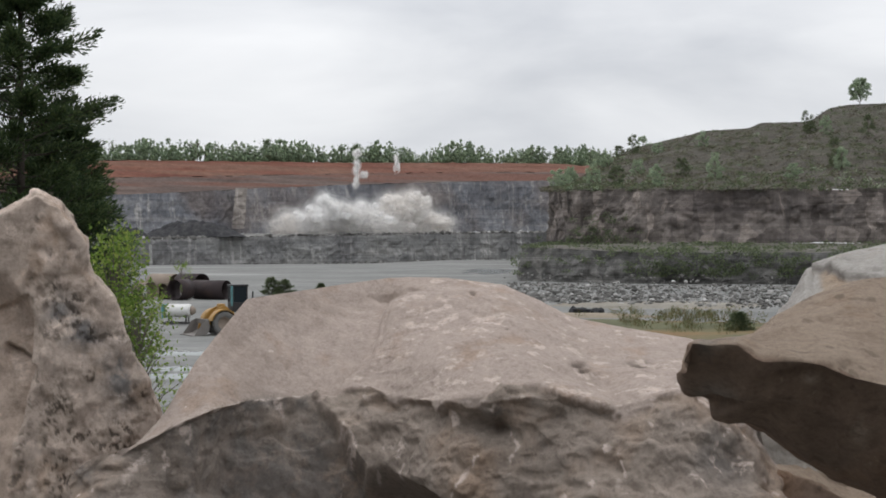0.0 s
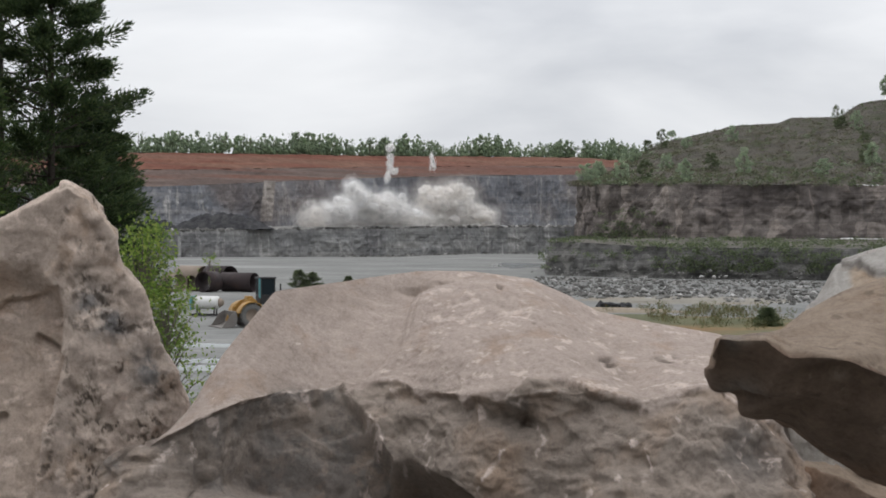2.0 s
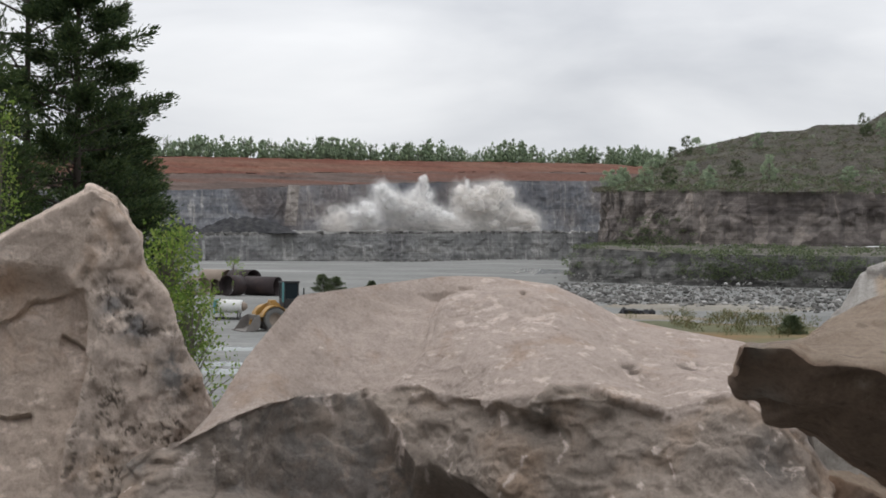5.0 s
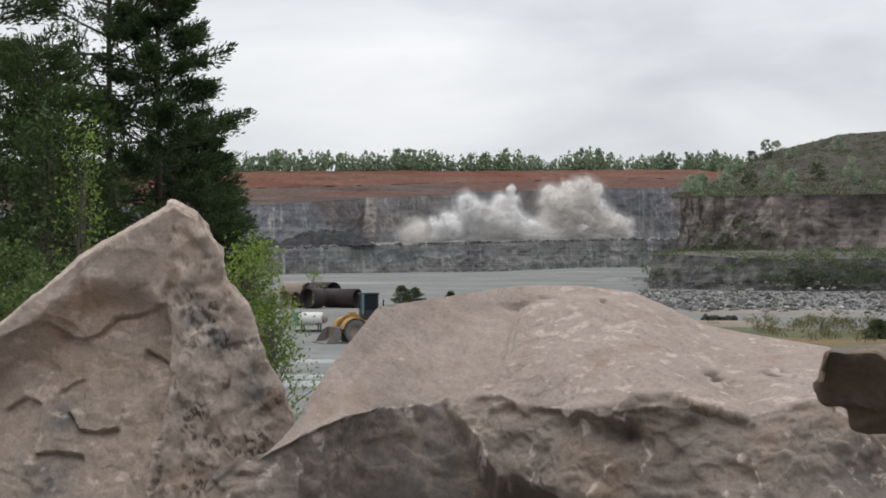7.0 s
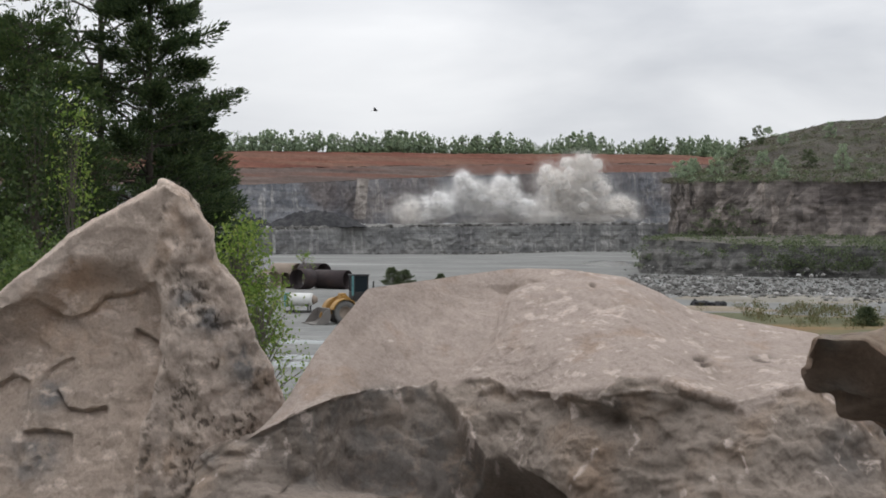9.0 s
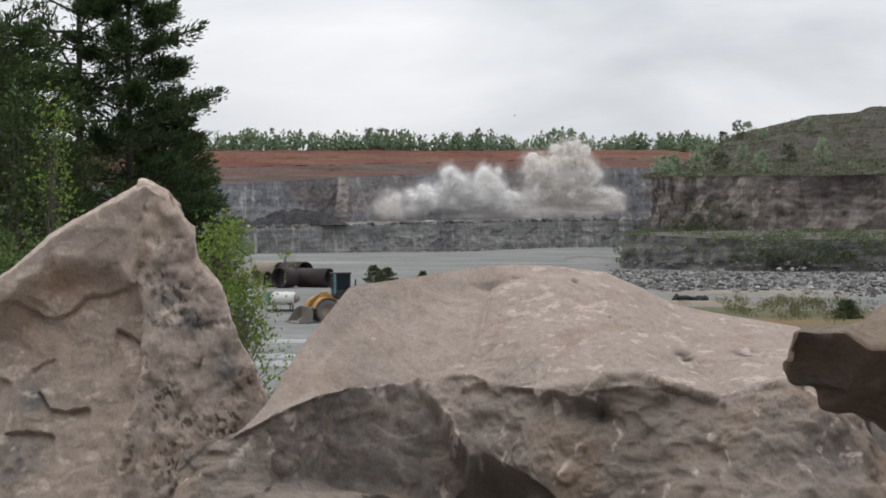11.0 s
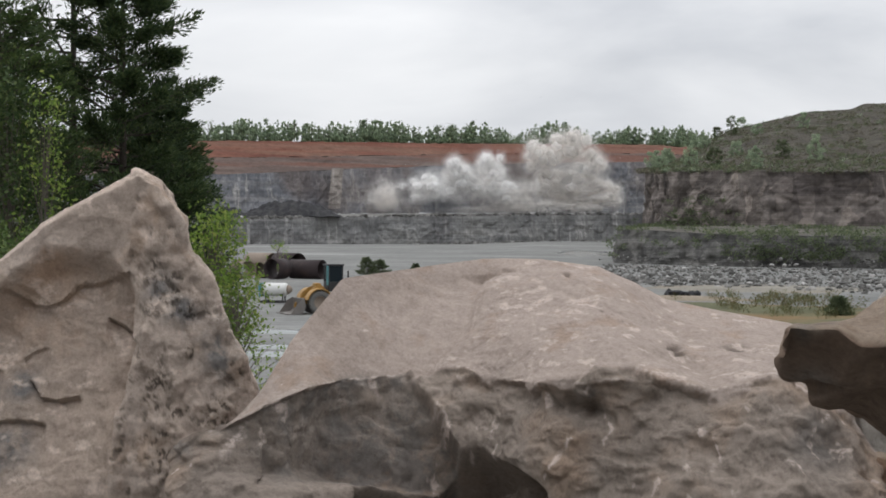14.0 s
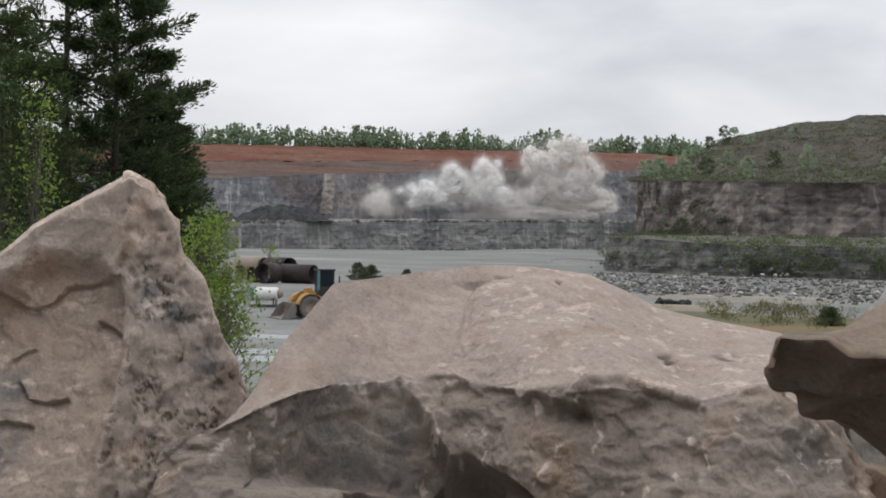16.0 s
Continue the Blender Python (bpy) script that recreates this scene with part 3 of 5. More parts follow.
def build_right_wall():
    wall = new("quarry_wall_near")
    tagged(wall, "weathered tan and grey quarry wall with scrub on its ledges", "", "", "structure")
    a, u = along(RIGHT_LOW, 640)
    b, _ = along(RIGHT_UP, 640)
    low = np.stack([a[:, 0], a[:, 1], a[:, 2] - 1], axis=1)
    lip = np.stack([a[:, 0] + 0.6, a[:, 1] + 1.5, a[:, 3]], axis=1)
    setting("lower_face", *strip(low, lip, 20, 0.8, 0.5, 1.2, 4.4, 1.2), DULL_CLIFF, "grey lower face above the rubble", False, wall)
    foot = np.stack([b[:, 0], b[:, 1], b[:, 2]], axis=1)
    setting("ledge", *strip(lip, foot, 8, 0.4, 0, 4, 6.1), SCREE, "scree-covered ledge between the faces", True, wall)
    head = np.stack([b[:, 0] + 0.8, b[:, 1] + 3, b[:, 3]], axis=1)
    setting("upper_face", *strip(foot, head, 44, 1.7, 0.6, 1.4, 7.7, 1.4), TAN_CLIFF, "weathered tan face with ledges and cracks", False, wall)
    c = np.array(CREST)
    n, ic = 640, int(np.argmax(b[:, 1] < 330.5))
    share = np.linspace(0, 1, n - ic)
    cx = np.linspace(c[0, 0], c[-1, 0], n - ic)
    cz = np.interp(cx, c[:, 0], c[:, 1])
    near = np.stack([cx, np.interp(share, [0, 0.12, 1], [350, 440, 440]), cz], axis=1)
    side = head[:ic] + np.array((5.0, 14.0, 1.5))
    crest = np.concatenate([side, near])
    crest[ic:ic + 12] = crest[ic - 1] + (crest[ic + 12] - crest[ic - 1]) * np.linspace(0, 1, 12)[:, None]
    v = np.linspace(0, 1, 40)
    p = head[:, None] * (1 - v[None, :, None]) + crest[:, None] * v[None, :, None]
    out = []
    for i in range(n):
        for j in range(40):
            x, y, z = p[i, j]
            amp = min(1.0, max(0.0, (i - ic) / 60))
            z += amp * (-2.2 * math.sin(math.pi * v[j]) + 2.2 * noise.fractal(Vector((x * 0.04, y * 0.03, 2)), 0.8, 2, 5) * math.sin(math.pi * min(1, v[j] * 1.02)) + (0.5 * noise.noise(Vector((x * 0.25, 0, 5))) if j == 39 else 0))
            out.append((x, y, z))
            p[i, j, 2] = z
    setting("hillside", out, grid_faces(n, 40), HILL_SOIL, "scrubby spoil hillside above the wall", True, wall)
    behind = np.stack([crest[:, 0] * 1.25, crest[:, 1] + 110, crest[:, 2] - 14], axis=1)
    setting("hill_back", *strip(crest, behind, 6, 0.2, 0, 6, 1.5), HILL_SOIL, "", True, wall)
    return p, ic


build_far_wall()
HILL, HILL_EDGE = build_right_wall()


# ---- boulders ----
def relief_plain(p, a, b, front, seed):
    """Broken and weathered rock with no marks of its own."""
    q = p + 0.03 * np.stack([rough(p * 4, seed + k, 3) for k in (1, 2, 3)], axis=1)
    d = 0.05 * facets(q * 3.2, seed) + 0.016 * facets(q * 8, seed + 5) + 0.005 * steps(rough(q * (4, 4, 7), seed + 9, 3) * 3)
    fine = 0.003 * rough(p * 16, seed + 20, 4) + 0.0025 * facets(q * 22, seed + 30)
    z = np.zeros(len(p))
    pit = eased_step((rough(p * 13, seed + 40, 4) - 0.35) / 0.15) * eased_step((rough(p * 3, seed + 45, 3) - 0.05) / 0.2)
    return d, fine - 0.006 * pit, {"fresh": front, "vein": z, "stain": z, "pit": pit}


def relief_grey(p, a, b, front, seed):
    """A cracked pale cap on a tan block."""
    d, fine, marks_on = relief_plain(p, a, b, front, seed)
    u, inside = under([(268, -11), (278, -12), (297, -16), (305, -15), (325, -18), (380, -24)], a + rough(p * 8, seed + 60, 3), b + 1.2 * rough(p * 8, seed + 61, 3))
    cut = inside * eased_step(u / 2)
    marks_on["fresh"] = np.maximum(0.2 * front, cut * eased_step((a - 272) / 6))
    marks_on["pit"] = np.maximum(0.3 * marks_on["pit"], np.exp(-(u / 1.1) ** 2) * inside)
    return 0.8 * d, fine - 0.035 * cut - 0.02 * np.exp(-(u / 1.2) ** 2) * inside, marks_on


BROW = [(-276, -178), (-246, -147), (-205, -129), (-174, -114), (-138, -109), (-76, -102), (-18, -110), (26, -114), (48, -110), (90, -109), (127, -117), (139, -109), (177, -103), (214, -136), (247, -183)]
GROOVE = [(-28, -15), (-33, -27), (-43, -49), (-48, -72), (-60, -87), (-75, -102), (-93, -107), (-75, -126), (-63, -146), (-56, -155)]
CAVERN = [(-132, -186), (-110, -180), (-85, -178), (-69, -173), (-57, -157), (-45, -157), (-30, -164), (-14, -173), (6, -188)]
ALCOVE = [(-62, -111), (-35, -107), (-2, -112), (27, -116), (40, -122), (58, -132)]
VEINS = [[(27, -151), (21, -159), (7, -183)], [(48, -134), (53, -145), (50, -154)], [(127, -119), (130, -136), (133, -161), (128, -175)], [(-118, -107), (-109, -122)], [(-63, -146), (-72, -128)], [(45, -108), (36, -118)], [(-30, -140), (-34, -152)]]


def relief_wide(p, a, b, front, seed):
    """A smooth facet beside a groove, a chipped weathered top, a jagged brow and a broken front with hollows under ledges."""
    a, b = a + 1.3 * rough(p * 9, seed + 60, 4), b + 1.3 * rough(p * 9, seed + 70, 4)
    q = p + 0.025 * np.stack([rough(p * 4, seed + k, 3) for k in (1, 2, 3)], axis=1)
    top = 1 - front
    left = beside(GROOVE[:6], a, b)
    facet = eased_step(left / 5) * top
    chipped = top * eased_step(-left / 8)
    d = 0.02 * rough(p * 1.6, seed + 4, 3) - 0.028 * facet - 0.012 * top * np.exp(-(left / 2.5) ** 2)
    d += chipped * (0.022 * facets(q * (2.6, 2.6, 4), seed + 6) + 0.006 * facets(q * (7, 7, 10), seed + 7) + 0.0045 * steps(rough(q * (3, 3, 5), seed + 9, 4) * 3, 0.2))
    d += facet * (0.012 * rough(q * 3, seed + 12, 3) + 0.004 * rough(q * (14, 14, 5), seed + 14, 3))
    d -= 0.012 * chipped * np.exp(-(away([(0, -40), (30, -50), (64, -65), (84, -70)], a, b) / 1.6) ** 2)
    holes = spots([(99, -86, 5, 1.3), (104, -89, 4, 1.0), (143, -82, 8, 2.0), (152, -85, 6, 1.6), (22, -35, 1.8, 1.3), (48, -60, 2.0, 1.0)], a, b)
    d -= 0.03 * np.minimum(1, holes) * top + 0.035 * spots([(-37, -31.5, 12, 1.6), (-20, -30, 6, 1.2)], a, b)
    # the broken front
    lip, _ = under(BROW, a, b)
    below = np.maximum(lip, 0)
    nose = eased_step(beside(GROOVE[6:], a, b) / 4) * eased_step((a + 255) / 55) * eased_step((b + 195) / 30)
    d += front * (0.045 * facets(q * (2.2, 2.2, 2.8), seed + 16, 12) + 0.030 * facets(q * (5, 5, 7), seed + 18, 14) + 0.019 * facets(q * (11, 11, 14), seed + 19, 14) + 0.007 * steps(rough(q * (3.2, 3.2, 5), seed + 22, 4) * 2.6, 0.5))
    d -= front * nose * (0.03 + 0.003 * below)
    d -= front * (1 - nose) * 0.013 * eased_step(below / 2.5) * np.exp(-below / 14)
    u, inside = under(ALCOVE, a, b)
    d -= front * inside * 0.028 * eased_step(u / 5) * np.exp(-np.maximum(u - 8, 0) / 13)
    d -= front * 0.07 * spots([(18, -129, 18, 8), (38, -130, 12, 7)], a, b)
    u, inside = under(CAVERN, a, b)
    d -= inside * 0.30 * eased_step(u / 12) * (1 + 0.3 * rough(p * 9, seed + 33, 3))
    u, inside = under([(65, -172), (90, -167), (110, -172), (125, -170)], a, b)
    d -= front * inside * 0.03 * eased_step(u / 7) * np.exp(-np.maximum(u, 0) / 12)
    ribbed = front * eased_step((a - 130) / 30)
    fine = (0.25 + 0.75 * front) * (0.0050 * rough(p * 15, seed + 24, 5, 0.62) + 0.0055 * facets(q * 18, seed + 26)) * (1 - 0.5 * facet)
    fine += ribbed * 0.004 * rough(np.stack([p[:, 0] * 26 + p[:, 2] * 26, p[:, 1] * 10, p[:, 2] * 12 - p[:, 0] * 12], axis=1), seed + 28, 3)
    vein = np.zeros(len(p))
    va, vb = a + 3.0 * rough(p * 12, seed + 52, 4, 0.6), b + 2.0 * rough(p * 12, seed + 54, 4)
    for k, line in enumerate(VEINS):
        vein = np.maximum(vein, (1 - eased_step(away(line, va, vb) / (1.9 + 1.6 * rough(p * 9, seed + 80 + k, 3)) - 0.3)) * eased_step(0.75 + 1.2 * rough(p * 7, seed + 85 + k, 3)))
    vein = np.maximum(vein, front * 0.8 * eased_step((rough(q * (16, 16, 7), seed + 90, 3) - 0.42) / 0.1) * eased_step((rough(p * 2.2, seed + 95, 2) - 0.12) / 0.1))
    vein = np.maximum(vein, 0.75 * np.exp(-((lip + 0.5) / 1.6) ** 2) * eased_step((rough(p * 7, seed + 97, 3) - 0.05) / 0.2) * (a > -190))
    vein = np.maximum(vein, chipped * 0.6 * eased_step((rough(q * (10, 10, 30), seed + 98, 4) - 0.34) / 0.16))
    # holes in the top are sunk, and their inner shade is coloured in too
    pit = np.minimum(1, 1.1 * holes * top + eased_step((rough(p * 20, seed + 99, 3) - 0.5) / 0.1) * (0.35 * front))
    # left of the nose the stain is grey stone plus painted overhang shade
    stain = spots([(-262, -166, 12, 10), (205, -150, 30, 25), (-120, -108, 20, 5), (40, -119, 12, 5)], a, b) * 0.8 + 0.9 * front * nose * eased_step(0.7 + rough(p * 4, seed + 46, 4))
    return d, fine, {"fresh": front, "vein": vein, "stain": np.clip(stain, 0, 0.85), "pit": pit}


EDGE = [(-470, -72), (-414, -49), (-404, -43), (-386, -26), (-372, -10), (-337, -12), (-322, -15), (-309, -28), (-302, -40)]
LEDGE = [(-470, -78), (-414, -50), (-399, -45), (-387, -57), (-377, -58), (-363, -52), (-354, -42), (-334, -39), (-319, -35), (-306, -32)]
RIB = [(-300, -10), (-306, -30), (-295, -47), (-293, -75), (-297, -85), (-304, -115), (-313, -143), (-318, -180), (-322, -260)]
PITS = [(-275, -41, 9, 7), (-280, -56, 7, 6), (-258, -64, 9, 6), (-279, -4, 12, 6), (-296, -98, 3, 6), (-300, -112, 4, 5), (-307, -138, 4, 7), (-314, -169, 6, 8), (-281, -157, 12, 8), (-263, -137, 9, 7), (-233, -134, 10, 6), (-287, -120, 7, 8), (-270, -175, 14, 8), (-256, -92, 6, 6), (-240, -150, 12, 8)]


def relief_tall(p, a, b, front, seed):
    """A skin that overhangs a set-back face, small ledges below it, and a pitted, knobbly flank beyond a rib."""
    a, b = a + 1.6 * rough(p * 8, seed + 60, 4), b + 1.6 * rough(p * 8, seed + 70, 4)
    q = p + 0.025 * np.stack([rough(p * 4, seed + k, 3) for k in (1, 2, 3)], axis=1)
    left = beside(RIB, a, b)
    face = eased_step(left / 4)
    u, inside = under(EDGE, a, b)
    lo, _ = under(LEDGE, a, b)
    low = eased_step(-(b + 28) / 12)
    d = 0.03 * rough(p * 1.7, seed + 4, 3) + 0.022 * facets(q * (2.4, 2.4, 3), seed + 6)
    d -= inside * face * 0.11 * eased_step(u / 26) * np.exp(-np.maximum(u - 40, 0) / 110)
    d -= inside * face * 0.035 * eased_step(lo / 2) * np.exp(-np.maximum(lo, 0) / 70)
    d += face * (0.007 * steps(rough(q * (2.6, 2.6, 4), seed + 9, 4) * 2.6, 0.4) + 0.011 * facets(q * (6, 6, 8), seed + 11, 12))
    d += 0.03 * low * np.exp(-((left + 3) / 6) ** 2)
    for line, deep, fall in (([(-328, -66), (-310, -76), (-296, -86)], 0.05, 9), ([(-388, -114), (-377, -128), (-365, -129), (-349, -126)], 0.045, 14), ([(-412, -147), (-394, -144), (-375, -148)], 0.04, 14), ([(-396, -98), (-376, -88)], 0.022, 8), ([(-440, -110), (-425, -102), (-410, -106)], 0.03, 12)):
        v, within = under(line, a, b)
        d -= within * deep * eased_step(v / 3) * np.exp(-np.maximum(v - 2, 0) / fall)
    flank = 1 - face
    field = spots(PITS, a, b)
    crumb = flank * eased_step((field + 0.12 + 0.55 * rough(p * 7, seed + 30, 4)) / 0.6)
    d += flank * (0.022 * facets(q * 6.5, seed + 32, 12) + 0.014 * facets(q * 13, seed + 34, 14))
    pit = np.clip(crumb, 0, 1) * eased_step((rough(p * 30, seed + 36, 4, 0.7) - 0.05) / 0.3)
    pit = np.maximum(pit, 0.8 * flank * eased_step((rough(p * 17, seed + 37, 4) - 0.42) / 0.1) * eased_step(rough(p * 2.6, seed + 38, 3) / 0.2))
    fine = (0.003 + 0.003 * flank) * rough(p * 15, seed + 24, 5, 0.62) + (0.003 + 0.004 * flank) * facets(q * 20, seed + 26) - 0.008 * pit
    stain = np.clip(spots([(-236, -92, 15, 22), (-262, -60, 12, 12), (-280, -48, 12, 16), (-395, -118, 16, 12), (-405, -165, 22, 20), (-250, -8, 9, 14)], a, b) * (0.75 + 0.9 * rough(p * 9, seed + 44, 4)), 0, 0.9)
    vein = 0.6 * eased_step((rough(q * (8, 8, 16), seed + 98, 4) - 0.4) / 0.12)
    return d, fine, {"fresh": eased_step(u / 8) * inside * face, "vein": vein, "stain": stain, "pit": pit}


def relief_slab(p, a, b, front, seed):
    """Thin layers broken off stepwise along the brow, over a hollowed underside coloured darker for its shade."""
    q = p + 0.025 * np.stack([rough(p * 4, seed + k, 3) for k in (1, 2, 3)], axis=1)
    layered = np.exp(-(away([(205, -72), (240, -82), (275, -84), (300, -95)], a, b) / 13) ** 2)
    d = 0.02 * rough(p * 2, seed + 4, 3) + layered * 0.02 * facets(q * (5, 5, 14), seed + 6, 16)
    d += (0.35 + 0.65 * front) * (0.04 * facets(q * 3.4, seed + 8, 16) + 0.012 * facets(q * 9, seed + 10, 14))
    d -= front * 0.05 * spots([(205, -110, 16, 5), (240, -118, 18, 7)], a, b)
    d += front * 0.03 * spots([(195, -120, 10, 9), (225, -98, 14, 8)], a, b)
    fine = 0.002 * rough(p * 16, seed + 24, 4) + (0.0015 + 0.002 * front) * facets(q * 20, seed + 26)
    stain = np.clip(spots([(192, -70, 8, 6), (212, -66, 4, 4), (200, -105, 18, 10)], a, b), 0, 0.8)
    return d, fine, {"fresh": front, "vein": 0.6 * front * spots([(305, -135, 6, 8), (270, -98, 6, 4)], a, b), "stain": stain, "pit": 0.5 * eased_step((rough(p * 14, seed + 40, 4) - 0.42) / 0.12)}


def rock(stations, yc, ye, yb, material, label, seed, relief=relief_plain, nu=230, nv=150, back=0.9, scale=1.0, slab_like=False, pull=0.0):
    """A blasted boulder. Each station across it: crest x, z; brow x, z; foot x, z, all from eye height. yc, ye, yb: pairs of share across and depth of crest, brow and foot."""
    s = np.array(stations, float)
    run = np.r_[0, np.cumsum(np.hypot(np.diff(s[:, 0]), np.diff(s[:, 1])))]
    u = np.linspace(0, run[-1], nu)
    c = np.stack([np.interp(u, run, s[:, k]) for k in range(6)], axis=1)
    ker = np.hanning(9)[1:-1]
    ker /= ker.sum()
    c = np.stack([np.convolve(np.pad(c[:, k], 3, mode="edge"), ker, "valid") for k in range(6)], axis=1)
    soft = np.hanning(nu // 9 * 2 + 3)[1:-1]
    soft /= soft.sum()

    def eased(pairs):
        line = np.interp(u / run[-1], *zip(*pairs))
        return np.convolve(np.pad(line, len(soft) // 2, mode="edge"), soft, "valid")

    depth, lane, toe = eased(yc), eased(ye), eased(yb)
    c[:, 2:4] = c[:, 2:4] * (1 - pull) + c[:, 0:2] * pull * ye[0][1] / depth.mean()
    mid = c[:, 0].mean()
    crest = np.stack([c[:, 0], depth, c[:, 1]], axis=1)
    brow = np.stack([c[:, 2] * lane / ye[0][1], lane, c[:, 3] * lane / ye[0][1]], axis=1)
    foot = np.stack([c[:, 4], toe, c[:, 5]], axis=1)
    if slab_like:
        rear = np.stack([c[:, 0] + 0.05, depth + back, c[:, 5] * 0.7 + c[:, 1] * 0.3], axis=1)
        below = np.stack([c[:, 4] + 0.1, depth + back * 0.8, c[:, 5] - 0.02], axis=1)
        rows, marks, share = [rear, crest, brow, foot, below], [0, 0.1, 0.5, 0.85, 1.0], [0, 0.05, 0.47, 0.95, 1.0]
    else:
        rear = np.stack([mid + (c[:, 0] - mid) * 0.8, depth + back, np.full(nu, -1.75)], axis=1)
        below = np.stack([mid + (c[:, 4] - mid) * 0.9, toe + 0.2, np.full(nu, -1.75)], axis=1)
        rows, marks, share = [rear, rear * 0.3 + crest * 0.7, crest, brow, foot, below], [0, 0.08, 0.16, 0.56, 0.96, 1.0], [0, 0.03, 0.07, 0.45, 0.98, 1.0]
    split = marks[-3]
    v = np.interp(np.linspace(0, 1, nv), share, marks)
    p = np.zeros((nu, nv, 3))
    for j, w in enumerate(v):
        k = min(len(marks) - 2, int(np.searchsorted(marks, w, side="right") - 1))
        f = (w - marks[k]) / (marks[k + 1] - marks[k])
        p[:, j] = rows[k] * (1 - f) + rows[k + 1] * f
    p *= scale
    nrm = np.cross(np.gradient(p, axis=1), np.gradient(p, axis=0))
    nrm /= np.linalg.norm(nrm, axis=2)[..., None] + 1e-9
    if nrm[nu // 2, int(nv * 0.75), 1] > 0:
        nrm = -nrm
    for _ in range(10):
        nrm[:, 1:-1] = (nrm[:, :-2] + nrm[:, 1:-1] + nrm[:, 2:]) / 3
    nrm /= np.linalg.norm(nrm, axis=2)[..., None] + 1e-9
    flat_p = p.reshape(-1, 3)
    a, b = 1000 * flat_p[:, 0] / flat_p[:, 1], 1000 * flat_p[:, 2] / flat_p[:, 1]
    moved = flat_p + np.array((seed * 3.1, seed * 1.7, seed))
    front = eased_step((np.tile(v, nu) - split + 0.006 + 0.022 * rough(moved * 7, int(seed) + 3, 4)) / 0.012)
    d, fine, marks_on = relief(moved, a, b, front, int(seed) * 200)
    gap = np.linalg.norm(p - (crest * scale)[:, None], axis=2).reshape(-1)
    d = d * (0.1 + 0.9 * eased_step(gap / 0.2)) + fine
    out = flat_p + nrm.reshape(-1, 3) * d[:, None] + np.array((0, 0, EYE[2]))
    faces = grid_faces(nu, nv)
    for i in (0, nu - 1):
        ring = [i * nv + j for j in range(nv)]
        faces.append(ring if i else ring[::-1])
    me = mesh_of("boulder", out.tolist(), faces, material, True)
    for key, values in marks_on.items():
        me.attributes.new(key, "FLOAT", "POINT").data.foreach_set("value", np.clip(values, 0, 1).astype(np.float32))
    me.set_sharp_from_angle(angle=radians(50))
    return tagged(new("boulder", me), label, "boulder", "boulders along the edge")


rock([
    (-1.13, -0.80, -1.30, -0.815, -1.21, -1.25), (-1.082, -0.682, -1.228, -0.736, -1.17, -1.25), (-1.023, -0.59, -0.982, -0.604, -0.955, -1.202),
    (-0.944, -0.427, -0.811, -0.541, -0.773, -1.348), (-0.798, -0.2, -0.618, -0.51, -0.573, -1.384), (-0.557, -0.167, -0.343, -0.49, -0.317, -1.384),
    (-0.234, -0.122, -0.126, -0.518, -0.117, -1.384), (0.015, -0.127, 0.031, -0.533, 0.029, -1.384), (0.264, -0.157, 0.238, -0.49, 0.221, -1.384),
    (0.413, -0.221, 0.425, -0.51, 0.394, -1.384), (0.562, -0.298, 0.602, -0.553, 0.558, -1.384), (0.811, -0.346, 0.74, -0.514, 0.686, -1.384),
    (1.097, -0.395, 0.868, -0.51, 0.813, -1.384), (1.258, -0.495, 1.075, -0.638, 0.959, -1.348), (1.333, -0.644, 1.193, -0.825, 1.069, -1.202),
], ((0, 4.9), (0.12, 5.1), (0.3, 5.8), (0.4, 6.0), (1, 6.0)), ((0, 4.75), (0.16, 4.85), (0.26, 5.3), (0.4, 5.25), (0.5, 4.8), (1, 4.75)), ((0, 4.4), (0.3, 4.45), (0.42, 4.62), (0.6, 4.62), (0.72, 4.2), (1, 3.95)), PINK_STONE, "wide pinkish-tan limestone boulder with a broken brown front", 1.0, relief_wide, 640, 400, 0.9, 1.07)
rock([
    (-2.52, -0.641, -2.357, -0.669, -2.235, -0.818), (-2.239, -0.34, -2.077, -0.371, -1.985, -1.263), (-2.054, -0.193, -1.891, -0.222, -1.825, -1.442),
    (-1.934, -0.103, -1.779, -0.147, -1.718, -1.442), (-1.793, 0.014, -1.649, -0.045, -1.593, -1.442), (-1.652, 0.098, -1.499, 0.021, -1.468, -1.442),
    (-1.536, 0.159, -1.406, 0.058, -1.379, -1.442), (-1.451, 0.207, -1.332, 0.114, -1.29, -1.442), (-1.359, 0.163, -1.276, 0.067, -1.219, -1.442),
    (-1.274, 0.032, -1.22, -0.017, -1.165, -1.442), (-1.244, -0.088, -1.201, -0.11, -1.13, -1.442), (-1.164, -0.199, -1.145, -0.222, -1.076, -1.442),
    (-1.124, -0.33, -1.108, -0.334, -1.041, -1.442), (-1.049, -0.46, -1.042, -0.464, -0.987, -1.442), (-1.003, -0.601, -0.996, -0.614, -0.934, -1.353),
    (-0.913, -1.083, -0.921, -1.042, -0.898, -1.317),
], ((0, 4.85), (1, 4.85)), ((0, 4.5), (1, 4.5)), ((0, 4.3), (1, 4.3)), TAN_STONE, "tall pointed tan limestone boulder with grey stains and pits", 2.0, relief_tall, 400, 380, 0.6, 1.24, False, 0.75)
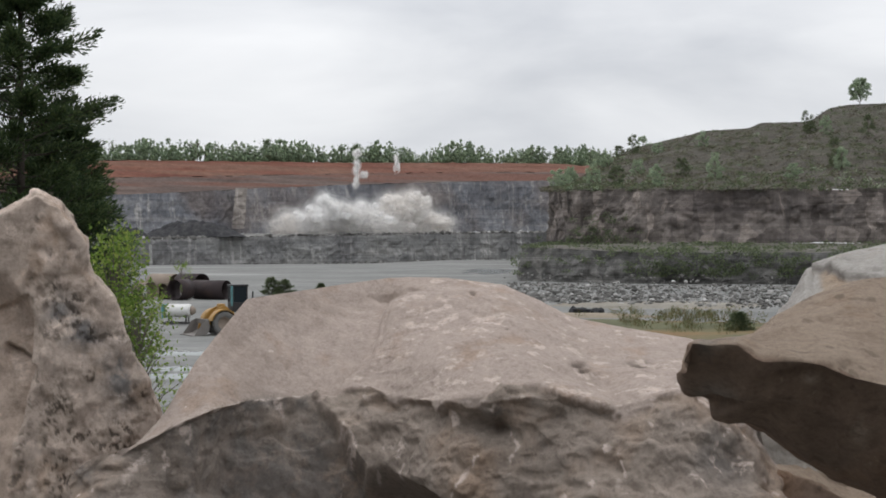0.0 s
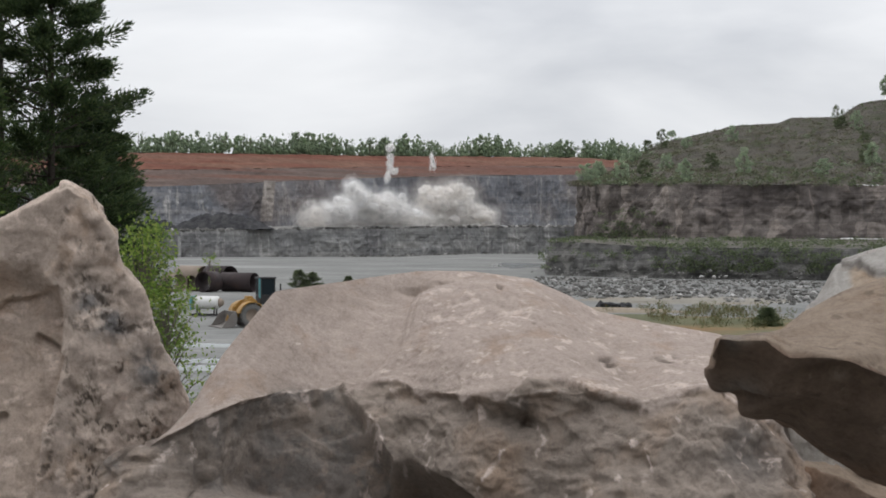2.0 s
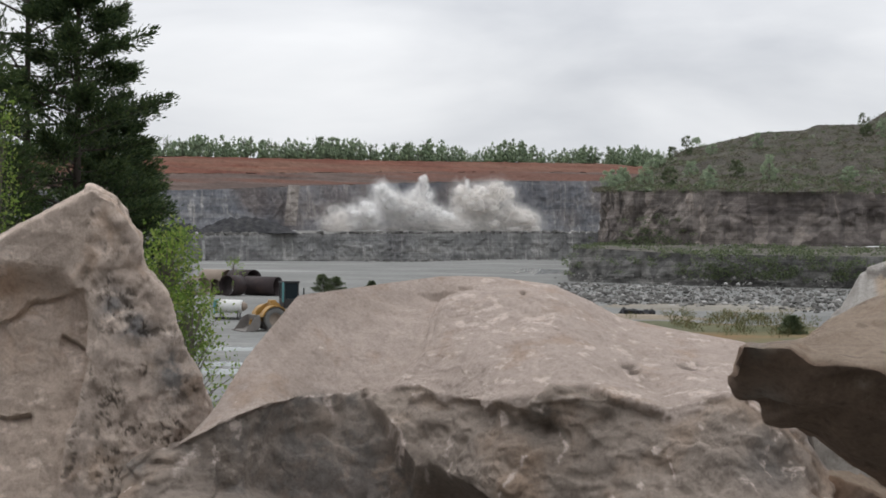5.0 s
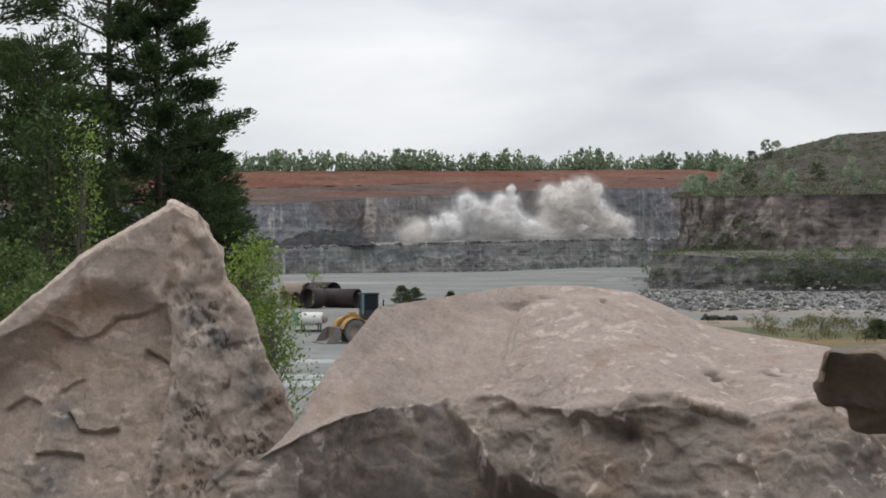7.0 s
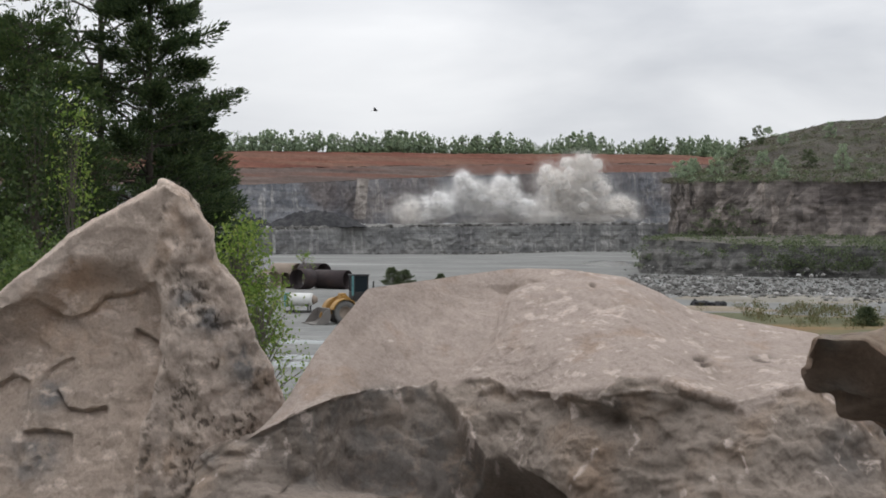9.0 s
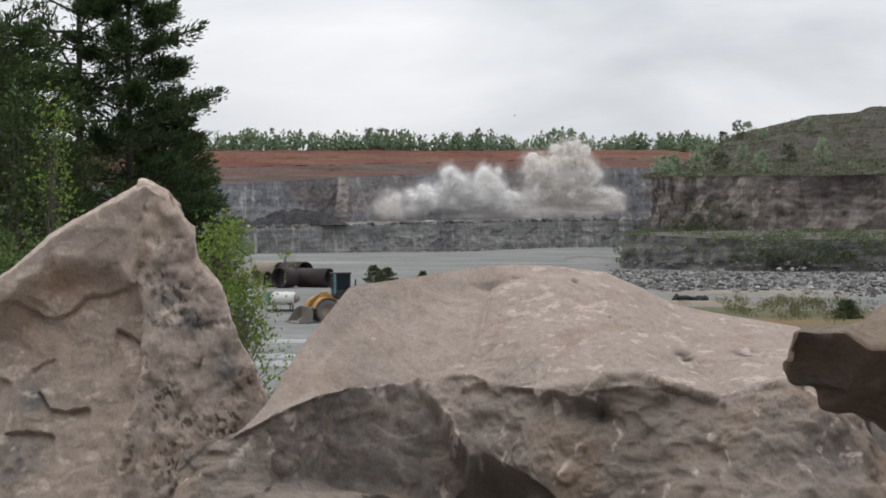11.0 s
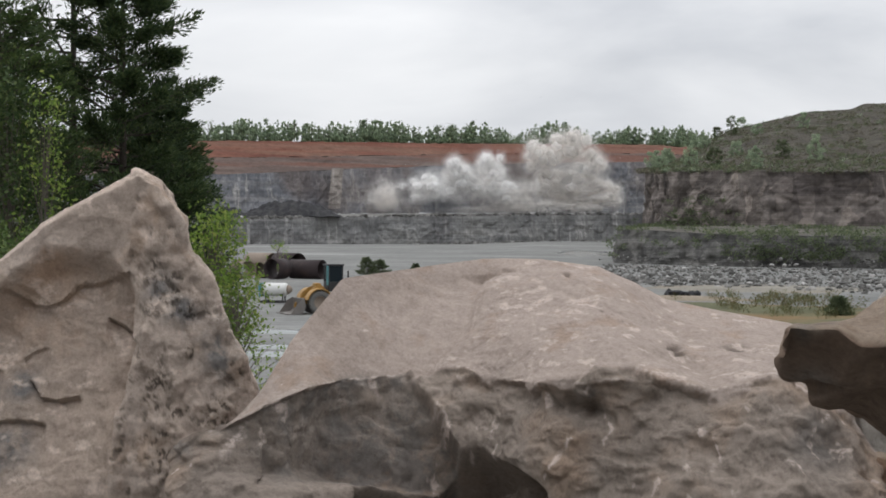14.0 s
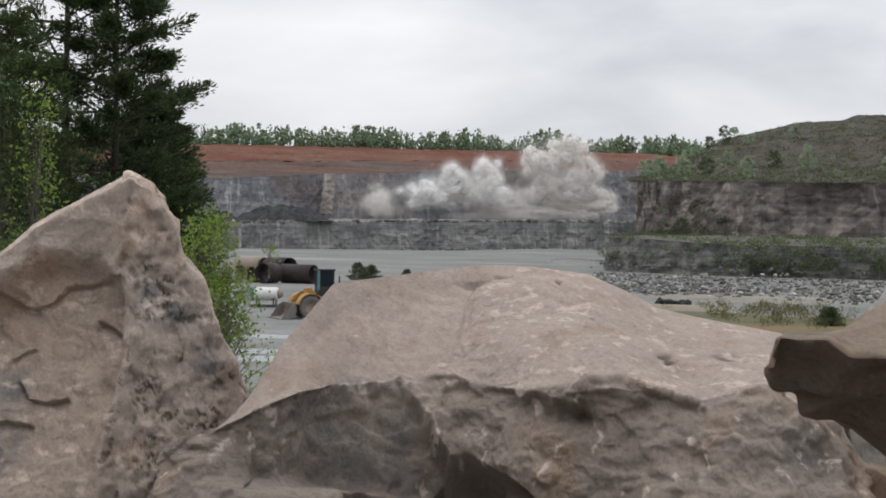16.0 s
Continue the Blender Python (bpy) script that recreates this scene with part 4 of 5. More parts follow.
rock([
    (0.809, -0.352, 0.637, -0.297, 0.702, -0.358), (0.828, -0.302, 0.653, -0.246, 0.707, -0.404), (0.891, -0.289, 0.707, -0.255, 0.782, -0.45),
    (0.985, -0.267, 0.777, -0.255, 0.894, -0.535), (1.046, -0.218, 0.837, -0.297, 1.008, -0.597), (1.186, -0.147, 0.994, -0.3, 1.139, -0.67),
    (1.335, -0.099, 1.083, -0.336, 1.27, -0.751), (1.462, -0.088, 1.17, -0.36, 1.401, -0.833), (1.708, -0.063, 1.367, -0.386, 1.598, -0.891),
    (1.988, -0.222, 1.59, -0.446, 1.794, -0.8),
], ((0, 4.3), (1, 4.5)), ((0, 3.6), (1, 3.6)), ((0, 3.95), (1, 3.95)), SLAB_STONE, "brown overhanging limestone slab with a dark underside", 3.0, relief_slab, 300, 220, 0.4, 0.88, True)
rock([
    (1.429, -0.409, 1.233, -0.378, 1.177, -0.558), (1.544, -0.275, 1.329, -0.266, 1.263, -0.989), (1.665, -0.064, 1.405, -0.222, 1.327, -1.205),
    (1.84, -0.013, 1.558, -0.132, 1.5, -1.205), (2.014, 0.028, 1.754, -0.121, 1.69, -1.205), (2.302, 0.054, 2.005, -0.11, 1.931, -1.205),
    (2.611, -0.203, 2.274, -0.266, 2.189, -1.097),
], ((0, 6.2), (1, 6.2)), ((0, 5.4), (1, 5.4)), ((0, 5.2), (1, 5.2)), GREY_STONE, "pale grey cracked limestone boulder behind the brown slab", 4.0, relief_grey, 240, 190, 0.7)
rock([
    (1.129, -0.76, 1.056, -0.78, 1.032, -0.9), (1.22, -0.729, 1.102, -0.725, 1.069, -1.202), (1.332, -0.739, 1.205, -0.763, 1.178, -1.293),
    (1.495, -0.831, 1.335, -0.819, 1.306, -1.293), (1.698, -0.891, 1.559, -0.856, 1.524, -1.293), (1.982, -1.095, 1.82, -1.042, 1.78, -1.202),
], ((0, 4.9), (1, 4.9)), ((0, 4.5), (1, 4.5)), ((0, 4.4), (1, 4.4)), SLAB_STONE, "low crumbly tan boulder under the brown slab", 5.0, relief_plain, 190, 160, 0.5, 1.13)


# ---- loose rock ----
def stones(spots, rng, size_of):
    """Angular blocks, each a squashed and dented icosahedron."""
    bm = bmesh.new()
    bmesh.ops.create_icosphere(bm, subdivisions=1, radius=1)
    v0 = np.array([v.co[:] for v in bm.verts])
    f0 = np.array([[v.index for v in f.verts] for f in bm.faces])
    bm.free()
    verts, faces = [], []
    for k, (x, y, z) in enumerate(spots):
        s = size_of(rng)
        v = v0 * (1 + 0.8 * (rng.random((len(v0), 1)) - 0.5)) * np.array([1, 0.6 + 0.5 * rng.random(), 0.45 + 0.4 * rng.random()]) * s
        a = rng.random() * 6.28
        v = v @ np.array([[math.cos(a), -math.sin(a), 0], [math.sin(a), math.cos(a), 0], [0, 0, 1]]).T
        verts.append(v + (x, y, z + s * 0.25))
        faces.append(f0 + k * len(v0))
    return np.concatenate(verts).tolist(), np.concatenate(faces).tolist()


def build_rubble():
    rng = np.random.default_rng(5)
    a, _ = along(RIGHT_LOW[2:], 300)
    spots = []
    for k in range(7500):
        i = rng.integers(0, 300)
        back = rng.random() ** 0.9 * 95
        k2 = 1 - (1 + back) / a[i, 1]
        x, y = a[i, 0] * k2 + rng.normal() * 2 - 1, a[i, 1] - 1 - back
        spots.append((x, y, floor_height(x, y) + max(0, 1.6 - back * 0.2)))
    ob = new("rubble", mesh_of("rubble", *stones(spots, rng, lambda g: 0.09 + 0.42 * g.random() ** 5), RUBBLE))
    tagged(ob, "grey broken rubble spread below the near wall", "rubble", "", "stuff")
    b, _ = along(FAR[2:], 400)
    spots = []
    for k in range(1500):
        i = rng.integers(0, 400)
        if k % 2:
            t = -rng.random() * 4
            spots.append((b[i, 0] * (1 + t / b[i, 1]), b[i, 1] + t, b[i, 2] - 0.3))
        else:
            t = 2 + rng.random() * 7
            spots.append((b[i, 0] * (1 + t / b[i, 1]), b[i, 1] + t, b[i, 3]))
    ob = new("bench_rubble", mesh_of("bench_rubble", *stones(spots, rng, lambda g: 0.4 + 1.1 * g.random() ** 2), RUBBLE))
    tagged(ob, "grey broken rock along the bench edge and its foot", "rubble", "", "stuff")


def heap(name, x, y, z, lx, ly, h, material, label, seed):
    verts = []
    n = 60
    for i in range(n):
        for j in range(30):
            a, b = i / (n - 1) * 2 - 1, j / 29 * 2 - 1
            r = max(0.0, 1 - abs(a) ** 1.6) * max(0.0, 1 - abs(b) ** 1.8)
            w = noise.fractal(Vector((a * 4 + seed, b * 3, 1)), 0.8, 2, 5)
            verts.append((x + a * lx, y + b * ly, z - 0.4 + h * r * (1 + 0.35 * w) + 0.3 * w))
    ob = new(name, mesh_of(name, verts, grid_faces(n, 30), material, True))
    return tagged(ob, label, "rock heap")


build_rubble()
heap("spoil_mound", -101, 553, 11.6, 21, 7, 6.5, DARK_RUBBLE, "dark pile of blasted rock on the upper bench", 1.0)
heap("spoil_mound", -125, 540, 10.9, 10, 6, 4.2, DARK_RUBBLE, "low dark pile of blasted rock on the upper bench", 2.0)


# ---- water, sand and runoff ----
def flat(name, x, y, rx, ry, lift, material, label, seed):
    """A shallow patch with an uneven shore."""
    n, verts = 56, [(x, y, floor_height(x, y) + lift)]
    for k in range(n):
        a = math.tau * k / n
        w = 1 + 0.35 * noise.fractal(Vector((math.cos(a) * 1.3 + seed, math.sin(a) * 1.3, 0)), 0.8, 2, 4)
        for f in (0.5, 1.0):
            px, py = x + rx * w * f * math.cos(a), y + ry * w * f * math.sin(a)
            verts.append((px, py, floor_height(px, py) + (lift if f < 1 else -0.02)))
    faces = []
    for k in range(n):
        a, b = 1 + 2 * k, 1 + 2 * ((k + 1) % n)
        faces += [(0, a, b), (a, a + 1, b + 1, b)]
    return setting(name, verts, faces, material, label)


flat("pond_bed", 19.5, 106, 14, 16, 0.10, ALGAE, "shallow green and brown pond margin", 1.0)
flat("sandbar", 23, 150, 12, 11, 0.16, SAND, "pale tan sandbar below the rubble", 2.0)
flat("sand_bank", 12, 128, 9, 4, 0.2, SAND, "low tan bank beside the pond", 3.0)
flat("water_1", 11.5, 352, 6, 34, 0.35, WATER, "pale shallow water on the pit floor", 4.0)
flat("water_2", -13.0, 66, 3.2, 1.1, 0.16, WATER, "bright shallow puddle on the quarry floor", 5.0)
flat("water_3", -12.2, 70, 3.6, 0.9, 0.16, WATER, "bright shallow puddle on the quarry floor", 6.0)
flat("water_4", -15.0, 80, 4.2, 1.2, 0.16, WATER, "bright shallow puddle on the quarry floor", 7.0)


def build_shore():
    rng = np.random.default_rng(15)
    tufts = [(20.5 + rng.normal() * 3.4, 120 + rng.normal() * 6, 0.4) for _ in range(80)] + [(24 + rng.normal() * 5, 106 + rng.normal() * 4, 0.3) for _ in range(50)]
    ob = new("reeds", mesh_of("reeds", *leaves(tufts, rng, 40, (0.6, 0.6, 0.45), 0.14, -1.5, 0.2), REED))
    tagged(ob, "dry orange and green reeds around the pond", "reeds", "", "stuff")
    for k in range(7):
        x, y = 12.8 + k * 0.45, 134 + rng.normal()
        ob = new("shore_rock", mesh_of("shore_rock", *stones([(0, 0, 0)], rng, lambda g: 0.45 + 0.3 * g.random()), DARK_RUBBLE))
        ob.location = (x, y, floor_height(x, y))
        tagged(ob, "dark brown rock on the pond bank", "rock", "rocks on the bank")


build_shore()


# ---- trees ----
def sprays(bases, ways, lengths, rng, count, radius, leaf, slim=0.3):
    """Needle-like leaves set along short shoots, each pointing outwards along its shoot."""
    base, way, long = np.asarray(bases), np.asarray(ways), np.asarray(lengths)
    way = way / (np.linalg.norm(way, axis=1)[:, None] + 1e-9)
    base, way, long = np.repeat(base, count, axis=0), np.repeat(way, count, axis=0), np.repeat(long, count)[:, None]
    t = rng.random((len(base), 1))
    side = rng.normal(size=base.shape) * np.array((1, 1, 0.65))
    c = base + way * t * long + side * radius * (1.15 - 0.75 * t) * np.minimum(1, long / 0.3)
    a = way * 0.9 + side * 0.45 + rng.normal(size=base.shape) * 0.3 + np.array((0, 0, 0.3))
    a /= np.linalg.norm(a, axis=1)[:, None] + 1e-9
    b = np.cross(a, rng.normal(size=base.shape))
    b /= np.linalg.norm(b, axis=1)[:, None] + 1e-9
    k = leaf * (0.6 + 0.8 * rng.random((len(base), 1)))
    v = np.stack([c - a * k, c + b * k * slim, c + a * k, c - b * k * slim], axis=1).reshape(-1, 3)
    return v.tolist(), (np.arange(len(base))[:, None] * 4 + np.arange(4)[None]).tolist()


CEDAR_FORM = ((0.0, 0.8), (0.15, 1.0), (0.5, 0.8), (1.0, 0.05))


def conifer(name, x, y, height, reach, label, seed, leaf=0.05, limbs=80, per=60, material=None, form=CEDAR_FORM, shoots=9, radius=0.075, clear=0.3):
    """A red cedar: a straight trunk, rising limbs, and side shoots that end in dense layered sprays with gaps between them."""
    rng = np.random.default_rng(seed)
    z = floor_height(x, y) - 0.1
    tree = new(name)
    tree.location = (x, y, z)
    tagged(tree, label, "tree")
    tp = [(0.05 * math.sin(k * 3), 0.04 * math.cos(k * 5), height * k) for k in np.linspace(0, 1, 12)]
    ob = new("trunk", mesh_of("trunk", *tube(tp, [0.010 * height * (1 - 0.93 * k) for k in np.linspace(0, 1, 12)], 9), CEDAR_BARK, True))
    ob.parent = tree
    wood, bases, ways, lengths = [], [], [], []
    for k in range(limbs):
        f = 0.02 + 0.96 * (k + rng.random() * 0.8) / limbs
        a = k * 2.4 + rng.normal() * 0.4
        long = reach * float(np.interp(f, *zip(*form))) * (0.62 + 0.46 * rng.random() ** 0.7) + 0.08
        d = Vector((math.cos(a), math.sin(a), 0.02 + 0.26 * f + 0.2 * rng.normal())).normalized()
        root = Vector((0, 0, height * f))

        def on(q):
            return root + d * long * q + Vector((0, 0, 0.10 * long * q * q))

        wood.append(tube([on(q) for q in np.linspace(0, 1, 6)], [(0.008 + 0.009 * long) * (1 - 0.85 * q) + 0.003 for q in np.linspace(0, 1, 6)], 5))
        for j in range(shoots):
            q = clear + (1 - clear) * (j + 0.7 * rng.random()) / shoots
            turn = (1 if j % 2 else -1) * (0.5 + 0.5 * rng.random()) * (1.2 - 0.9 * q)
            w = Vector((math.cos(a + turn), math.sin(a + turn), 0.3 + 0.25 * rng.normal()))
            size = (0.16 + 0.34 * long * (1.12 - q)) * (0.7 + 0.6 * rng.random())
            size = min(size, 0.6)
            wood.append(tube([on(max(0, q - 0.06)), on(q) + w * size * 0.8], [0.009, 0.003], 3))
            bases.append(on(q)[:])
            ways.append(w[:])
            lengths.append(size)
        bases.append(on(0.86)[:])
        ways.append((d + Vector((0, 0, 0.35)))[:])
        lengths.append(0.22 * long + 0.1)
    ob = new("crown_wood", mesh_of("crown_wood", *merge(*wood), CEDAR_BARK))
    ob.parent = tree
    ob = new("crown", mesh_of("crown", *sprays(bases, ways, lengths, rng, per, radius, leaf), material or CEDAR_LEAF))
    ob.parent = tree
    return tree


def broadleaf(name, x, y, height, spread, label, seed, leaf, material, clumps=160, per=40, low=0.25, z=None, parts=True, bare=0.0, trunk=0.02, ball=0.34):
    """An open broadleaved tree or sapling: forked limbs, twigs and many single leaves."""
    rng = np.random.default_rng(seed)
    z = floor_height(x, y) - 0.1 if z is None else z
    wood, tips = [], []
    wood.append(tube([(0, 0, 0), (0.02 * height, 0, height * 0.35), (-0.01 * height, 0.02, height * 0.7), (0, 0, height * 0.92)], [trunk * height, trunk * 0.75 * height, trunk * 0.4 * height, trunk * 0.12 * height], 8))
    for k in range(clumps):
        f = low + (1 - low) * rng.random() ** 0.9
        a = rng.random() * 6.283
        wide = spread * (0.35 + 0.9 * math.sin(math.pi * min(1.0, (f - low) / (1 - low) * 0.75 + 0.2))) * (0.3 + 0.75 * rng.random() ** 0.6)
        p = Vector((math.cos(a) * wide, math.sin(a) * wide, height * f))
        root = Vector((0, 0, height * max(0.12, f - 0.22)))
        m = root * 0.5 + p * 0.5 + Vector((0, 0, 0.03 * height))
        if parts or k % 3 == 0:
            wood.append(tube([root, m, p], [trunk * 0.22 * height, trunk * 0.1 * height, trunk * 0.03 * height], 4))
        if rng.random() > bare:
            tips.append(p)
    if parts:
        tree = new(name)
        tree.location = (x, y, z)
        tagged(tree, label, "tree")
        for n, data, m in (("trunk", merge(*wood), BARK), ("crown", leaves(tips, rng, per, (spread * ball,) * 2 + (height * 0.09,), leaf), material)):
            ob = new(n, mesh_of(n, *data, m))
            ob.parent = tree
        return tree
    lv = leaves(tips, rng, per, (spread * ball,) * 2 + (height * 0.09,), leaf)
    shift = np.array((x, y, z))
    return (np.array([tuple(v) for v in merge(*wood)[0]]) + shift).tolist(), merge(*wood)[1], (np.array(lv[0]) + shift).tolist(), lv[1]


conifer("cedar_tree", -6.85, 22, 11.5, 1.36, "tall dark green red cedar with open gaps between limbs", 11, 0.04, 165, 60, None, ((0, 0.9), (0.3, 0.95), (0.47, 0.98), (0.56, 1.0), (0.63, 0.86), (0.68, 0.6), (0.74, 0.42), (0.85, 0.28), (1, 0.04)), 13, 0.12, 0.38)
conifer("cedar_tree", -6.85, 24.5, 7.7, 1.4, "lower dark cedar filling the gap beside the tall one", 14, 0.05, 135, 36, None, ((0, 0.95), (0.4, 1.0), (0.7, 0.8), (1, 0.1)), 10, 0.12, 0.2)
conifer("cedar_tree", -8.2, 23.5, 12.6, 2.2, "dark green red cedar crowding its taller neighbour", 12, 0.055, 105, 36, None, ((0, 0.8), (0.2, 1.0), (0.6, 0.95), (0.8, 0.7), (1, 0.1)), 9, 0.13, 0.3)
conifer("cedar_tree", -9.3, 20.5, 9.6, 2.0, "mid-green cedar at the edge of the wood", 13, 0.055, 100, 36, WOOD_LEAF, ((0, 0.8), (0.2, 1.0), (0.6, 0.95), (0.8, 0.7), (1, 0.1)), 10, 0.13)
conifer("cedar_tree", -7.6, 18.8, 6.9, 1.5, "feathery mid-green young cedar in front of the taller ones", 21, 0.034, 120, 46, WOOD_LEAF, ((0, 0.9), (0.4, 1.0), (0.75, 0.8), (0.9, 0.45), (1, 0.1)), 10, 0.11, 0.15)
broadleaf("spring_sapling", -6.95, 17.5, 8.2 - floor_height(-6.95, 17.5), 0.5, "mid-green spring sapling at the edge of the wood", 22, 0.034, WOOD_LEAF, 200, 44, 0.04, None, True, 0.0, 0.006)
broadleaf("spring_sapling", -6.2, 16.8, 8.0 - floor_height(-6.2, 16.8), 0.34, "thin yellow-green sapling with few small leaves", 27, 0.026, SPRING_LEAF, 80, 18, 0.1, None, True, 0.2, 0.005)
broadleaf("undergrowth_bush", -6.9, 16, 3.2, 0.7, "bright green undergrowth at the edge of the wood", 28, 0.03, MIXED_LEAF, 200, 60, 0.03, None, True, 0.0, 0.006)
broadleaf("undergrowth_bush", -5.6, 15, 2.6, 0.8, "tangled green undergrowth below the trees", 23, 0.03, MIXED_LEAF, 200, 70, 0.05)
broadleaf("undergrowth_bush", -5.3, 16, 2.2, 0.55, "dark green undergrowth below the cedars", 26, 0.03, CEDAR_LEAF, 200, 60, 0.05)
broadleaf("sapling", -3.38, 14, 2.75, 0.42, "bright green leafy sapling beside the pointed boulder", 24, 0.022, SPRING_LEAF, 170, 44, 0.12)
broadleaf("sapling", -3.02, 13.6, 2.0, 0.42, "yellow-green sapling with small spring leaves", 25, 0.02, SPRING_LEAF, 90, 22, 0.15)


def build_far_woods():
    """Many small lumps make each crown, with loose leaves round them."""
    rng = np.random.default_rng(8)
    a, _ = along(FAR, 300)
    bm = bmesh.new()
    bmesh.ops.create_icosphere(bm, subdivisions=1, radius=1)
    v0 = np.array([v.co[:] for v in bm.verts])
    f0 = np.array([[v.index for v in f.verts] for f in bm.faces])
    bm.free()
    wood, verts, faces, fringe = [], [], [], []
    for k in range(760):
        i = int(rng.integers(0, 300))
        back = 97 + rng.random() * 40
        f = 1 + back / a[i, 1]
        x, y, z = a[i, 0] * f, a[i, 1] + back, a[i, 6] - 0.2
        h = 8.2 + 3.4 * rng.random() + 5.5 * noise.noise(Vector((x * 0.045, 0, 0)))
        thin = k % 7 == 0
        if k > 540:
            h = 4.6 + 2.0 * rng.random()
        wide = h * (0.2 + 0.14 * rng.random()) if k <= 540 else 2.8
        for _ in range(8 if thin else 22):
            q = rng.random() ** 0.8
            r0 = wide * math.sin(math.pi * min(1, 0.25 + 0.72 * q)) * rng.random() ** 0.5
            t = rng.random() * math.tau
            c = np.array((x + r0 * math.cos(t), y + r0 * math.sin(t), z + h * (0.08 + 0.9 * q)))
            s = wide * (0.12 + 0.16 * rng.random()) * (1.25 - 0.6 * q)
            faces.append(f0 + len(verts) * len(v0))
            verts.append(v0 * (0.7 + 0.6 * rng.random((len(v0), 1))) * s * np.array((1, 1, 1.25)) + c)
            fringe.append(c + rng.normal(size=3) * s)
        if thin or k % 3 == 0:
            wood.append(tube([(x, y, z), (x, y, z + h * 0.98)], [0.16, 0.05], 3))
            for _ in range(5):
                t, q = rng.random() * math.tau, 0.4 + 0.4 * rng.random()
                wood.append(tube([(x, y, z + h * q), (x + wide * math.cos(t), y, z + h * (q + 0.2))], [0.08, 0.03], 3))
    woods = tagged(new("far_woods"), "line of mixed green spring woods along the quarry rim", "woods", "", "stuff")
    loose = leaves(fringe, rng, 3, (1.1, 1.1, 1.1), 0.2)
    lumps = np.concatenate(verts).tolist(), np.concatenate(faces).tolist()
    for n, d, m in (("trunks", merge(*wood), BARK), ("crowns", lumps, HAZED_LEAF), ("loose_leaves", loose, HAZED_LEAF)):
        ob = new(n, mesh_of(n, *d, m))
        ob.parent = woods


def build_scrub():
    rng = np.random.default_rng(9)
    tips, bright = [], []
    for k in range(2600):
        i, j = int(rng.integers(HILL_EDGE, 640)), int(rng.random() ** 1.2 * 39)
        p = HILL[i, j]
        if noise.noise(Vector((p[0] * 0.05, p[1] * 0.04, 4))) + 0.5 * rng.normal() < 0.05 and j > 3:
            continue
        (bright if rng.random() < 0.07 else tips).append((p[0], p[1], p[2] + 0.2))
    a, _ = along(RIGHT_LOW[2:], 300)
    b, _ = along(RIGHT_UP[2:], 300)
    for k in range(1500):
        i = int(rng.integers(0, 300))
        f = rng.random() * 1.5 - 0.5
        x = a[i, 0] * (1 - f) + b[i, 0] * f
        thick = 0.25 + 0.75 * smooth_step((x - 30) / 14) if f < 0 else 0.7
        if noise.noise(Vector((x * 0.12, f * 3, 8))) * 1.6 + rng.random() > thick:
            continue
        if f < 0:
            tips.append((x, a[i, 1] - 1.2 + 1.5 * f, 5.6 + f * 8.5))
        else:
            p = a[i, :2] * (1 - f) + b[i, :2] * f
            tips.append((p[0], p[1], a[i, 3] * (1 - f) + b[i, 2] * f + 0.1))
    for k in range(60):
        x = 33 + rng.normal() * 4
        tips.append((x, float(np.interp(x, b[:, 0], b[:, 1])) - 1.5, 8.0 + rng.random() ** 2 * 6))
    dry = []
    for k in range(2200):
        i, j = int(rng.integers(HILL_EDGE, 640)), int(rng.random() * 39)
        p = HILL[i, j]
        dry.append((p[0] + rng.normal(), p[1] + rng.normal(), p[2] + 0.1))
    scrub = tagged(new("hillside_scrub"), "low grey-green scrub and bushes on the hillside ledges", "scrub", "", "stuff")
    for n, d, m, s in (("bushes", tips, BUSH_LEAF, 0.9), ("spring_bushes", bright, HAZED_LEAF, 1.1), ("dry_brush", dry, BRUSH, 1.0)):
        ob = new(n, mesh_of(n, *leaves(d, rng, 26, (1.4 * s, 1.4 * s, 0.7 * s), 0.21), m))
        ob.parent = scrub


build_far_woods()
build_scrub()
rng_trees = np.random.default_rng(77)
for k in range(26):
    i, j = int(HILL_EDGE + rng_trees.integers(4, 150)), int(rng_trees.integers(2, 36))
    p = HILL[i, j]
    broadleaf("hillside_tree", p[0], p[1], 3.2 + 3.6 * rng_trees.random(), 1.5, "young spring-green tree on the hillside", 100 + k, 0.17, (HAZED_LEAF, BUSH_LEAF, HAZED_LEAF)[k % 3], 44, 34, 0.02, p[2] - 0.2)
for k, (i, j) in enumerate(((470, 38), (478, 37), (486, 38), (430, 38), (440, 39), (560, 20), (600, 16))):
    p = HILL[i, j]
    broadleaf("hillside_tree", p[0], p[1], 3.5, 1.6, "young spring-green tree on the hillside", 140 + k, 0.18, (HAZED_LEAF, BUSH_LEAF)[k % 2], 36, 30, 0.03, p[2] - 0.2)
broadleaf("lone_tree", 134.5, 440, 8.6, 2.6, "lone round-crowned spring tree on the hilltop", 31, 0.32, HAZED_LEAF, 90, 26, 0.25, 52.4)
for k, (x, y, h, w) in enumerate(((-22.6, 180, 2.5, 1.6), (-21.0, 181, 2.2, 1.5), (-29.4, 180, 1.9, 1.1), (-16.3, 182, 1.7, 0.7), (-12.0, 184, 1.0, 0.5), (22.6, 104, 1.5, 1.0))):
    conifer("small_cedar", x, y, h, w, "small dark green cedar bush on the quarry floor", 40 + k, 0.08, 40, 18, BUSH_LEAF, ((0, 1.0), (0.5, 0.75), (1, 0.1)), 9, 0.16, 0.1)
broadleaf("young_poplar", -33.0, 172, 4.6, 1.2, "thin yellow-green young tree on the quarry floor", 51, 0.12, SPRING_LEAF, 50, 14, 0.2, None, True, 0.4)
